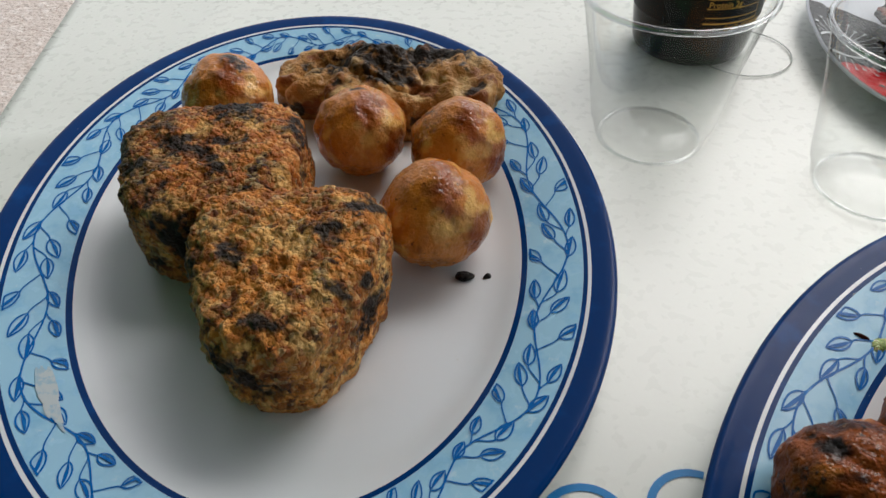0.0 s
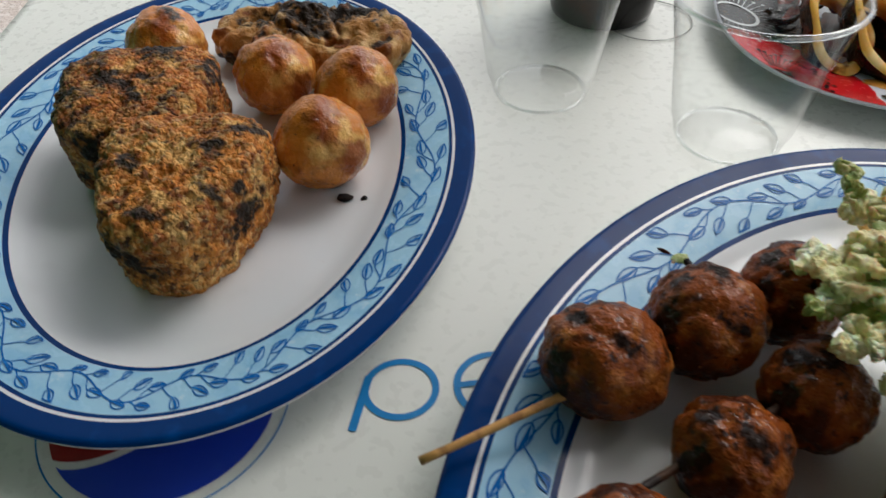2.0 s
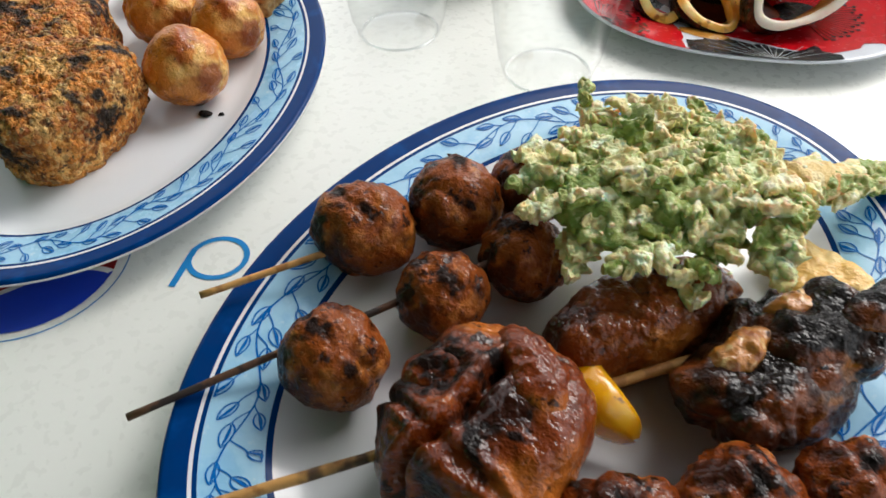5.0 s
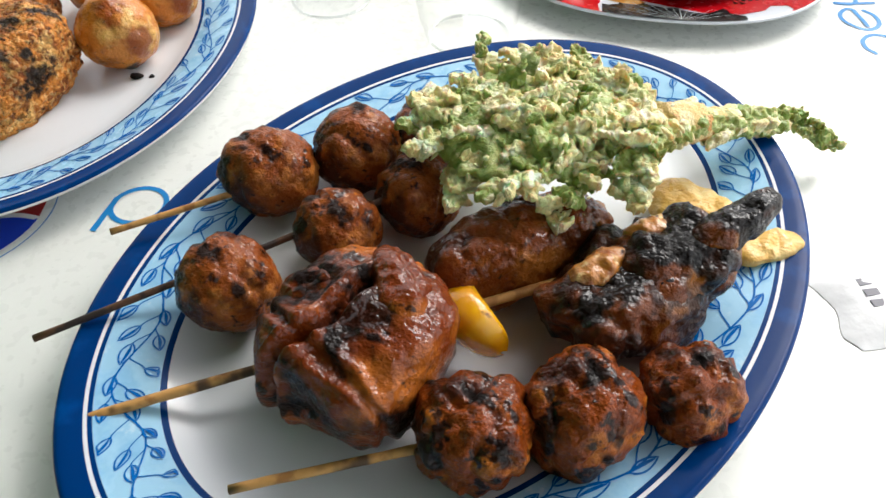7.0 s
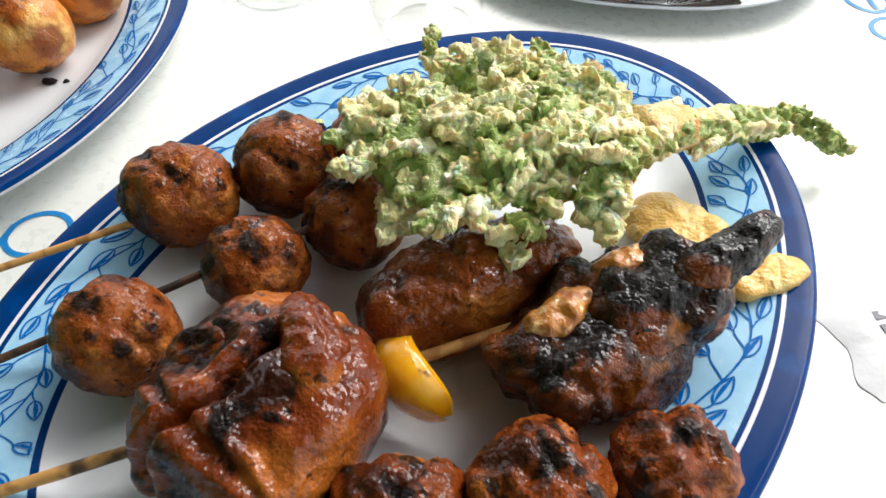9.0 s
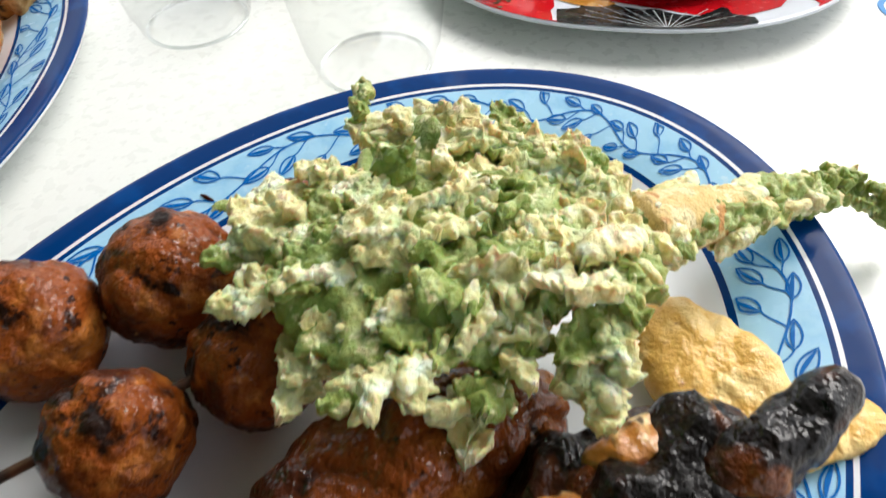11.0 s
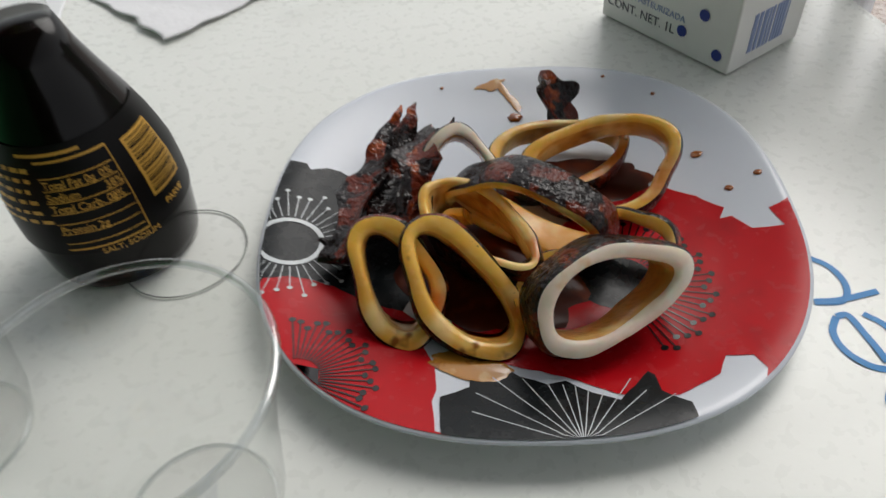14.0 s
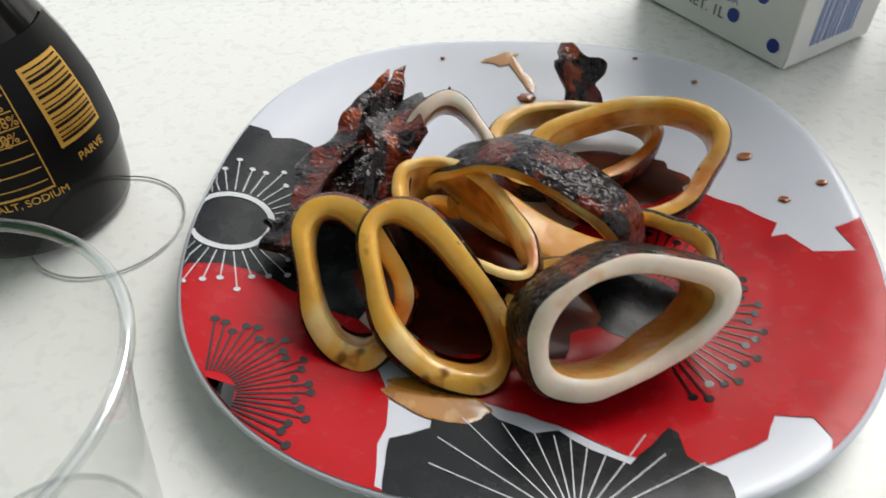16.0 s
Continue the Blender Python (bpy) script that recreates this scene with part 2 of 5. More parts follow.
M_BAND = material("melamine_pale_blue", srgb(158, 204, 230), 0.25, [(srgb(130, 186, 222), 90, 0.48, 0.2, 0.8), (srgb(205, 225, 235), 150, 0.6, 0.15, 0.6)], spec=0.3, rough_var=0.06)
M_VINE = material("vine_blue", srgb(0, 98, 176), 0.25, [(srgb(50, 140, 212), 220, 0.54, 0.2, 0.6)], spec=0.14)
M_CHIP = material("worn_spot", srgb(190, 200, 204), 0.5, [(srgb(150, 185, 205), 260, 0.5, 0.1, 0.8)])

M_CUP = clear("clear_plastic", (0.975, 0.985, 0.98, 1), 1.31, 0.05)
M_CUP_EDGE = clear("clear_plastic_edge", (0.93, 0.95, 0.95, 1), 1.50, 0.06)
M_CUP_BASE = clear("clear_plastic_base", (0.99, 0.99, 0.99, 1), 1.286, 0.05)
M_GLASS = clear("bottle_glass", (0.97, 0.98, 0.97, 1), 1.295, 0.02)

M_SOY = material("soy_sauce", srgb(9, 6, 5), 0.12, spec=0.22)
M_CAP = material("cap_red", srgb(120, 14, 22), 0.3, [(srgb(90, 10, 16), 60, 0.5, 0.3, 0.5)])
M_GOLD = material("label_gold", srgb(206, 158, 64), 0.45, [(srgb(170, 122, 44), 90, 0.5, 0.2, 0.6)], metal=0.2)
M_LABEL = material("label_black", srgb(9, 8, 8), 0.4, spec=0.15)
M_CARTON = material("carton_white", srgb(232, 231, 228), 0.45, [(srgb(214, 214, 212), 30, 0.5, 0.3, 0.5)], [(300, 0.00005)])
M_DOT = material("carton_blue", srgb(26, 52, 140), 0.45)
M_BAR = material("carton_pale_print", srgb(140, 155, 195), 0.45)
M_GREY = material("print_grey", srgb(95, 95, 105), 0.5)
M_PAPER = material("paper_white", srgb(232, 232, 234), 0.7, [(srgb(214, 214, 216), 40, 0.5, 0.3, 0.5)], [(180, 0.0004)])
M_FILM = material("white_film", srgb(228, 229, 230), 0.3, [(srgb(208, 210, 212), 30, 0.5, 0.3, 0.4)], [(60, 0.001)])

# ---- setting: ground, unseen light blockers, table ----
M_GROUND = material("ground_earth", srgb(206, 194, 186), 0.9, [(srgb(222, 214, 208), 40, 0.5, 0.1, 0.8), (srgb(164, 142, 128), 110, 0.55, 0.1, 0.8)], [(60, 0.01)])
# green of the unseen screens, chosen to tint the light in the shade
M_BOUNCE_GREEN = material("bounce_green", srgb(56, 142, 86), 0.8, [(srgb(48, 126, 74), 3, 0.5, 0.3, 0.6)], [(120, 0.0006)])
# grey of the tabletop and of the added overhead slab
M_GREY_BOARD = material("grey_boards", srgb(74, 72, 68), 0.8, [(srgb(62, 60, 56), 5, 0.5, 0.3, 0.6)], [(40, 0.001)])
M_CHAIR = material("chair_white_plastic", srgb(222, 222, 226), 0.4, [(srgb(196, 196, 202), 12, 0.5, 0.3, 0.6)])
M_LEG = material("table_leg_grey", srgb(150, 150, 152), 0.4, [(srgb(128, 128, 130), 30, 0.5, 0.3, 0.5)], metal=0.6)


def box(size, at=(0, 0, 0), bevel=0.0):
    bm = bmesh.new()
    bmesh.ops.create_cube(bm, size=1, matrix=Matrix.Translation(at) @ Matrix.Diagonal((*size, 1)))
    if bevel:
        bmesh.ops.bevel(bm, geom=bm.edges[:], offset=bevel, segments=3, profile=0.5, affect="EDGES")
    return bm


def part(name, bm, mat, parent=None, label="", smooth=False):
    me = bpy.data.meshes.new(name)
    bm.to_mesh(me)
    bm.free()
    me.materials.append(mat)
    me.polygons.foreach_set("use_smooth", [smooth] * len(me.polygons))
    return put(name, me, parent, label)


GROUND_Z = -0.74
g = part("ground", box((400, 400, 0.2), (0, 0, GROUND_Z - 0.1)), M_GROUND)
tagged(g, "pale reddish brown gravelly ground round the table", "ground", kind="structure")
# unseen slab, added to block overhead light and darken the near side
g = part("ceiling", box((4.1, 4.05, 0.12), (-1.30, -1.375, 0.95)), M_GREY_BOARD)
tagged(g, "unseen grey slab added over the table to block light", "ceiling", kind="structure")
# two unseen upright screens, added to cut fill and bounce green
g = part("light_screen_south", box((4.1, 0.15, 1.62), (-1.30, -3.3, GROUND_Z + 0.81)), M_BOUNCE_GREEN)
tagged(g, "unseen green screen added behind the table to shape light", "wall", kind="structure")
g = part("light_screen_west", box((0.15, 3.6, 1.62), (-0.90, -1.2, GROUND_Z + 0.81)), M_BOUNCE_GREEN)
tagged(g, "unseen green screen added beside the table to dim its left", "wall", kind="structure")

TABLE_TURN = 8.4
table = thing("dining_table", "long table covered with a white printed vinyl cloth", "table", at=(0, 0, 0), turn=TABLE_TURN)
part("tabletop", box((0.80, 2.3, 0.025), (0.189, 0.35, -0.0185), 0.004), M_GREY_BOARD, table, "grey table board under the cloth")
for sx in (-0.15, 0.53):
    for sy in (-0.7, 1.4):
        part("leg", box((0.04, 0.04, -GROUND_Z - 0.031), (sx, sy, (GROUND_Z - 0.031) / 2), 0.004), M_LEG, table)

# the cloth: one sheet with soft creases that hangs over the edges
def cloth_height(x, y):
    p = np.stack([x * 7, y * 7, 0 * x + 4.2], 1)
    h = 0.0006 * (value_noise(p) - 0.5)
    for (ax, ay, bx, by, amp) in ((-0.30, 0.27, -0.12, 0.315, 0.0012), (0.18, 0.60, 0.42, 0.72, 0.0015), (-0.2, 0.33, -0.16, 0.50, 0.001), (0.30, 0.26, 0.62, 0.36, 0.0005)):
        dx, dy = bx - ax, by - ay
        ln = math.hypot(dx, dy)
        s = np.clip(((x - ax) * dx + (y - ay) * dy) / ln ** 2, 0, 1)
        d = np.hypot(x - ax - s * dx, y - ay - s * dy)
        h = h + 1.6 * amp * np.exp(-(d / 0.009) ** 2)
    return h


us = np.concatenate([[-0.216, -0.2155], np.linspace(-0.2145, 0.5925, 130), [0.5935, 0.594]])
ws = np.linspace(-0.8, 1.5, 230)
drop = {0: -0.16, 1: -0.004, len(us) - 2: -0.004, len(us) - 1: -0.16}
ca, sa = math.cos(radians(TABLE_TURN)), math.sin(radians(TABLE_TURN))
uu, ww = np.meshgrid(us, ws, indexing="ij")
xx, yy = uu * ca - ww * sa, uu * sa + ww * ca
zz = np.minimum(cloth_height(xx.ravel(), yy.ravel()).reshape(xx.shape), 0.002) - 0.0006
for i, dz in drop.items():
    zz[i] = dz
    if dz < -0.1:
        wave = 0.012 * np.sin(ww[i] * 23) + 0.006 * np.sin(ww[i] * 51 + 1)
        xx[i] += (wave + 0.008) * (1 if i else -1)
nv = len(ws)
cv = np.stack([xx.ravel(), yy.ravel(), zz.ravel()], 1)
cf = [(i * nv + j, (i + 1) * nv + j, (i + 1) * nv + j + 1, i * nv + j + 1) for i in range(len(us) - 1) for j in range(nv - 1)]
cloth = put("tablecloth", mesh_of("tablecloth", cv, cf, [M_CLOTH]))
tagged(cloth, "white vinyl tablecloth with blue and red print, lightly creased", "tablecloth")


def flat_print(name, v2, f, mat, z=0.0009):
    return put(name, mesh_of(name, np.c_[v2, np.minimum(cloth_height(v2[:, 0], v2[:, 1]), 0.002) - 0.0006 + z / 3], f, [mat]), cloth)


def circle_arc(cx, cy, rx, ry, a0, a1, turn=0.0, n=40):
    a = np.radians(np.linspace(a0, a1, n))
    x, y = rx * np.cos(a), ry * np.sin(a)
    c, s = math.cos(radians(turn)), math.sin(radians(turn))
    return np.stack([cx + x * c - y * s, cy + x * s + y * c], 1)


# loops and stems of the cloth's pale blue print
def loop_print(cx, cy, r, turn, width=0.0026, stem=0.024):
    v, f = ribbon(circle_arc(cx, cy, r, r * 0.93, 0, 360, turn, 49), width)
    flat_print("print_loop", v, f, M_PRINT_BLUE)
    a = radians(turn + 180)
    e0 = np.array([cx + r * math.cos(a), cy + r * math.sin(a)])
    d = np.array([math.cos(a + 1.35), math.sin(a + 1.35)])
    v, f = ribbon(np.array([e0 - d * 0.006, e0, e0 + d * stem * 0.5, e0 + d * stem]), width * 1.15)
    flat_print("print_stem", v, f, M_PRINT_BLUE, 0.0012)


loop_print(0.0302, 0.0965, 0.0128, 8, stem=0.017)
v, f = ribbon(circle_arc(0.0638, 0.1013, 0.0135, 0.0135, 60, 330, 10), 0.0026)
flat_print("print_loop", v, f, M_PRINT_BLUE)
v, f = ribbon(np.array([(0.0508, 0.0998), (0.0633, 0.1028), (0.0768, 0.1058)]), 0.0024)
flat_print("print_stem", v, f, M_PRINT_BLUE, 0.0012)


def smooth_line(pts, steps=7):
    """A rounded stroke through a few plan points."""
    p = np.array(pts, float)
    p = np.vstack([2 * p[:1] - p[1:2], p, 2 * p[-1:] - p[-2:-1]])
    row = []
    for k in range(1, len(p) - 2):
        a, b, c, d = p[k - 1:k + 3]
        for u in np.linspace(0, 1, steps, endpoint=False):
            row.append(0.5 * (2 * b + (c - a) * u + (2 * a - 5 * b + 4 * c - d) * u * u + (3 * b - a - 3 * c + d) * u ** 3))
    return np.array(row + [p[-2]])


# the strokes of the larger print beside the third plate
for name, lift, stroke in (
        ("print_loop", 0.0009, ((0.4033, 0.3422), (0.4091, 0.3366), (0.4114, 0.3286), (0.4097, 0.3214), (0.4051, 0.3182), (0.3958, 0.3192))),
        ("print_stem", 0.0012, ((0.3964, 0.3195), (0.4059, 0.3190), (0.4215, 0.3213))),
        ("print_loop", 0.0009, ((0.4110, 0.3115), (0.4158, 0.3052), (0.4165, 0.2961), (0.4142, 0.2900), (0.4083, 0.2863), (0.4016, 0.2886), (0.3966, 0.2953), (0.3962, 0.3043), (0.4007, 0.3114))),
        ("print_stem", 0.0012, ((0.4007, 0.3114), (0.4053, 0.3111), (0.4070, 0.3004), (0.4085, 0.2891))),
        ("print_loop", 0.0009, ((0.4172, 0.2796), (0.4114, 0.2812), (0.4056, 0.2792), (0.4013, 0.2732), (0.4015, 0.2655), (0.4058, 0.2595)))):
    v, f = ribbon(smooth_line(stroke), 0.0027)
    flat_print(name, v, f, M_PRINT_BLUE, lift)

# the round emblem: blue below, red above, a thin ring round it
EMB = np.array([-0.0530, 0.0844])
ER = 0.0400


def emblem_piece(name, lo, hi, mat):
    xs = np.linspace(-1, 1, 41) * ER * 0.985
    top, bottom = [], []
    for x in xs:
        lim = math.sqrt(max(ER * ER - x * x, 0))
        top.append((x, min(max(hi(x), -lim), lim)))
        bottom.append((x, min(max(lo(x), -lim), lim)))
    p = np.array(top + bottom)
    c, s = math.cos(radians(9)), math.sin(radians(9))
    p = p @ np.array([[c, s], [-s, c]]) + EMB
    n = len(xs)
    flat_print(name, p, [(i, i + 1, n + i + 1, n + i) for i in range(n - 1)], mat)


def wave(x):
    return 0.010 * math.sin(x / ER * 2.4)


emblem_piece("print_emblem_blue", lambda x: -1, lambda x: -0.0160 + wave(x), M_PRINT_ROYAL)
emblem_piece("print_emblem_red", lambda x: -0.0130 + wave(x), lambda x: 1, M_PRINT_RED)
v, f = ribbon(circle_arc(EMB[0], EMB[1], ER + 0.0042, ER + 0.0042, 0, 360, 0, 97), 0.0006)
flat_print("print_ring", v, f, M_PRINT_BLUE)

# ---- oval plates ----
PA, PB = 0.1699, 0.1249


def plate_z(d):
    """Height of the plate's upper face at the distance d in from its edge."""
    return float(np.interp(d, (0.0, 0.0008, 0.0022, 0.012, 0.030, 0.0365, 0.044, 0.056, 0.2), (0.0158, 0.0169, 0.0170, 0.0154, 0.0118, 0.0094, 0.0062, 0.0050, 0.0050)))


def plate_mesh():
    n = 240
    tops = [(0.0, 0), (0.0008, 0), (0.0022, 0), (0.005, 0), (0.0094, 1), (0.0107, 0), (0.0123, 2), (0.017, 2), (0.022, 2), (0.027, 2), (0.0332, 0), (0.0354, 1), (0.0375, 1), (0.040, 1), (0.044, 1), (0.049, 1), (0.056, 1), (0.075, 1), (0.095, 1), (0.112, 1)]
    rings = [(d, plate_z(d)) for d, _ in tops]
    slots = [s for _, s in tops]
    under = [(0.0004, 0.0142), (0.010, 0.0121), (0.030, 0.0074), (0.042, 0.0022), (0.046, 0.0002), (0.050, 0.0002), (0.053, 0.0022), (0.112, 0.0022)]
    ang = np.linspace(0, 2 * np.pi, n, endpoint=False)
    v = []
    allr = rings[::-1] + under
    for d, z in allr:
        a, b = PA - d, max(PB - d, 0.0065)
        v += [(a * math.cos(t), b * math.sin(t), z) for t in ang]
    f, s = [], []
    k = len(allr)
    for q in range(k - 1):
        col = slots[::-1][q + 1] if q + 1 < len(rings) else 1
        for i in range(n):
            j = (i + 1) % n
            f.append((q * n + i, (q + 1) * n + i, (q + 1) * n + j, q * n + j))
            s.append(col)
    f.append(tuple(range(n)))
    s.append(1)
    f.append(tuple((k - 1) * n + i for i in range(n))[::-1])
    s.append(1)
    return mesh_of("plate_body", v, f, [M_NAVY, M_WHITE, M_BAND], s)


def band_point(l, s):
    """A plan point of the band: l along it (0 to 1 round the plate), s across it (0 outside, 1 inside)."""
    d = 0.0128 + s * 0.0198
    t = 2 * np.pi * l
    # even spacing along the oval
    t = t - 0.085 * np.sin(2 * t)
    return (PA - d) * np.cos(t), (PB - d) * np.sin(t), d


def vine_mesh():
    rng = np.random.default_rng(21)
    V, Fc = [], []
    per = 0.84

    def stroke(pts, width, lift=0.00022, closed=False):
        p = np.array(pts, float)
        # local strip in metres (along, across), then bent round the rim
        v2, f2 = ribbon(p, width, closed)
        base = len(V)
        for a, c in v2:
            x, y, d = band_point(a / per, c / 0.0198)
            V.append((x, y, plate_z(d) + lift))
        Fc.extend([tuple(base + i for i in q) for q in f2])

    def leaf(a, c, turn, size):
        n = 11
        u = np.linspace(0, 1, n)
        w = 0.225 * size * np.sin(np.pi * u ** 0.85) ** 0.85
        ct, st = math.cos(turn), math.sin(turn)

        def to(px, py):
            return np.stack([a + px * ct - py * st, c + px * st + py * ct], 1)
        ring = np.concatenate([to(u * size, w), to(u[-2:0:-1] * size, -w[-2:0:-1])])
        ring[:, 1] = np.clip(ring[:, 1], 0.0004, 0.0194)
        stroke(ring, 0.00064, 0.00024, True)
        # one half of the leaf is shaded by a second stroke
        rib = to(0.06 * size + u * size * 0.86, 0.22 * w)
        rib[:, 1] = np.clip(rib[:, 1], 0.0004, 0.0194)
        stroke(rib, 0.0004 + 0.0009 * np.sin(np.pi * u), 0.00030)

    # the vine swings from side to side; each bend throws off curled stalks that end in a leaf
    cells = 26
    L = per / cells
    mid = 0.0099
    u = np.linspace(0, 1, 17)
    for k in range(cells):
        o, flip = k * L, (1 if k % 2 else -1)
        stroke(np.stack([o + u * L, mid + flip * 0.0050 * np.sin(np.pi * u)], 1), 0.00070)
        for a, reach, rise, turn in ((0.08, 0.40, 0.0062, 1.0), (0.40, 0.36, 0.0056, 0.6), (0.70, 0.30, 0.0058, 0.2)):
            # stalks inside the bend
            y0 = mid + flip * 0.0050 * math.sin(math.pi * a)
            h = -flip * rise * rng.uniform(0.85, 1.1)
            ex = o + L * (a + reach * 0.55)
            stroke(np.stack([o + L * a + (ex - o - L * a) * u ** 0.8, y0 + h * np.sin(u * 1.45)], 1), 0.00054)
            leaf(ex, y0 + h, -flip * turn * rng.uniform(0.7, 1.2), 0.0096 * rng.uniform(0.9, 1.08))
        for a, turn in ((0.22, 0.55), (0.62, 0.35)):
            # short stalks on the outer side
            y0 = mid + flip * 0.0050 * math.sin(math.pi * a)
            stroke(np.stack([o + L * a + 0.0042 * u, y0 + flip * 0.0018 * u ** 1.6], 1), 0.00054)
            leaf(o + L * a + 0.0042, y0 + flip * 0.0018, flip * turn * rng.uniform(0.3, 0.8), 0.0086 * rng.uniform(0.9, 1.08))
    return mesh_of("vine_pattern", V, Fc, [M_VINE])


P1_AT, P1_TURN = (-0.0785, 0.2228), 101.2
P2_AT, P2_TURN = (0.1873, 0.0727), 57.5
plate_1 = thing("oval_plate", "white oval melamine plate with navy edge and blue leaf band", "plate", "oval plates", at=(*P1_AT, 0.0006), turn=P1_TURN)
put("plate_body", plate_mesh(), plate_1)
put("vine_pattern", vine_mesh(), plate_1, "printed blue vine leaves")
plate_2 = copy_thing(plate_1, pose(*P2_AT, 0.0006, 0, 0, P2_TURN))
tagged(plate_2, "white oval melamine plate with blue leaf band under skewers")

# ---- plate with the bold flower print ----
C3 = (0.2916, 0.3748)
A3, B3, TURN3 = 0.1109, 0.1109, -5.9
S3 = 0.956


def corner(y):
    return np.where(y > 0, 2.57, 2.39)


def outline3(t):
    c, s = np.cos(t), np.sin(t)
    n = corner(s)
    return A3 * np.sign(c) * np.abs(c) ** (2 / n), B3 * np.sign(s) * np.abs(s) ** (2 / n)


def reach3(x, y):
    """How far out plan points lie: 0 at the middle, 1 at the plate's edge."""
    n = corner(y)
    return (np.abs(x / A3) ** n + np.abs(y / B3) ** n) ** (1 / n)


def z3(x, y):
    """Height of the printed plate's upper face at plan points in its own frame."""
    r = reach3(x, y)
    return np.interp(r, (0, 0.62, 0.72, 0.82, 0.93, 0.985, 1.0), (0.0043, 0.0046, 0.0055, 0.0078, 0.0110, 0.0123, 0.0119))


plate_3 = thing("printed_plate", "rounded square plate with red, black and white flower print", "plate", at=(*C3, 0.0006), turn=TURN3)
fr = (0.02, 0.2, 0.4, 0.55, 0.62, 0.67, 0.72, 0.77, 0.82, 0.87, 0.93, 0.965, 0.985, 1.0)
under = ((1.0, 0.0110), (0.93, 0.0088), (0.80, 0.0048), (0.70, 0.0012), (0.68, 0.0002), (0.65, 0.0002), (0.63, 0.0018), (0.05, 0.0018))
ang = np.linspace(0, 2 * np.pi, 200, endpoint=False)
ox, oy = outline3(ang)
v = [np.stack([ox * r, oy * r, z3(ox * r, oy * r)], 1) for r in fr] + [np.stack([ox * r, oy * r, 0 * ox + z], 1) for r, z in under]
k = len(v)
v = np.concatenate(v)
f = [(q * 200 + i, (q + 1) * 200 + i, (q + 1) * 200 + (i + 1) % 200, q * 200 + (i + 1) % 200) for q in range(k - 1) for i in range(200)]
f += [tuple(range(200)), tuple((k - 1) * 200 + i for i in range(200))[::-1]]
put("plate_body", mesh_of("printed_plate_body", v, f, [M_COOL_WHITE]), plate_3)

M_P_RED = material("glaze_red", srgb(188, 12, 24), 0.24, [(srgb(150, 16, 24), 40, 0.5, 0.25, 0.6), (srgb(214, 120, 118), 300, 0.74, 0.03, 0.6)], spec=0.22, rough_var=0.06)
M_P_BLACK = material("glaze_black", srgb(18, 22, 24), 0.26, [(srgb(28, 33, 35), 50, 0.5, 0.25, 0.6)], spec=0.22, rough_var=0.06)
M_P_LINE = material("glaze_pale_line", srgb(205, 210, 212), 0.2)
M_P_INK = material("glaze_ink_line", srgb(22, 18, 18), 0.2)


def to3(p):
    """Plan offsets from the plate's centre (mm, world axes) into its own frame."""
    p = np.array(p, float) / 1000 * S3
    c, s = math.cos(radians(-TURN3)), math.sin(radians(-TURN3))
    return p @ np.array([[c, s], [-s, c]])


def drape3(name, pts, mat, lift, jag=0.0):
    """A printed patch of the plate with the plan outline given, laid on its upper face."""
    p = to3(pts)
    dense = []
    rng = np.random.default_rng(len(pts))
    for i in range(len(p)):
        a, b = p[i], p[(i + 1) % len(p)]
        m = max(int(np.linalg.norm(b - a) / 0.004), 1)
        for q in range(m):
            dense.append(a + (b - a) * q / m + (rng.normal(size=2) * jag if q else 0))
    p = np.array(dense)
    r = reach3(p[:, 0], p[:, 1])
    p = p / np.maximum(r / 0.988, 1)[:, None]
    bm = bmesh.new()
    bm.faces.new([bm.verts.new((x, y, 0)) for x, y in p])
    bmesh.ops.triangulate(bm, faces=bm.faces[:])
    for _ in range(6):
        long = [e for e in bm.edges if e.calc_length() > 0.006]
        if not long:
            break
        bmesh.ops.subdivide_edges(bm, edges=long, cuts=1)
        bmesh.ops.triangulate(bm, faces=bm.faces[:])
    bm.verts.ensure_lookup_table()
    co = np.array([q.co[:] for q in bm.verts])
    for q, z in zip(bm.verts, z3(co[:, 0], co[:, 1]) + lift):
        q.co.z = z
    for face in bm.faces:
        if face.normal.z < 0:
            face.normal_flip()
    return part(name, bm, mat, plate_3, smooth=True)


def head3(q, a, r):
    """The round head of a stamen at the plan point q (mm), r across."""
    t = np.linspace(-1, 1, 7)
    return [(q[0] + r * u * math.cos(a), q[1] + r * u * math.sin(a)) for u in t], 0.0022 * r * np.sqrt(1.02 - t * t)


def lines3(name, strokes, mat, lift):
    V, Fc = [], []
    for pts, width in strokes:
        p = to3(pts)
        m = max(int(np.linalg.norm(p[-1] - p[0]) / 0.004), 1)
        if len(p) == 2:
            p = np.array([p[0] + (p[1] - p[0]) * q / m for q in range(m + 1)])
        v2, f2 = ribbon(p, width)
        r = reach3(v2[:, 0], v2[:, 1])
        v2 = v2 / np.maximum(r / 0.985, 1)[:, None]
        base = len(V)
        V += [(x, y, z) for (x, y), z in zip(v2, z3(v2[:, 0], v2[:, 1]) + lift)]
        Fc += [tuple(base + i for i in q) for q in f2]
    return put(name, mesh_of(name, V, Fc, [mat]), plate_3)


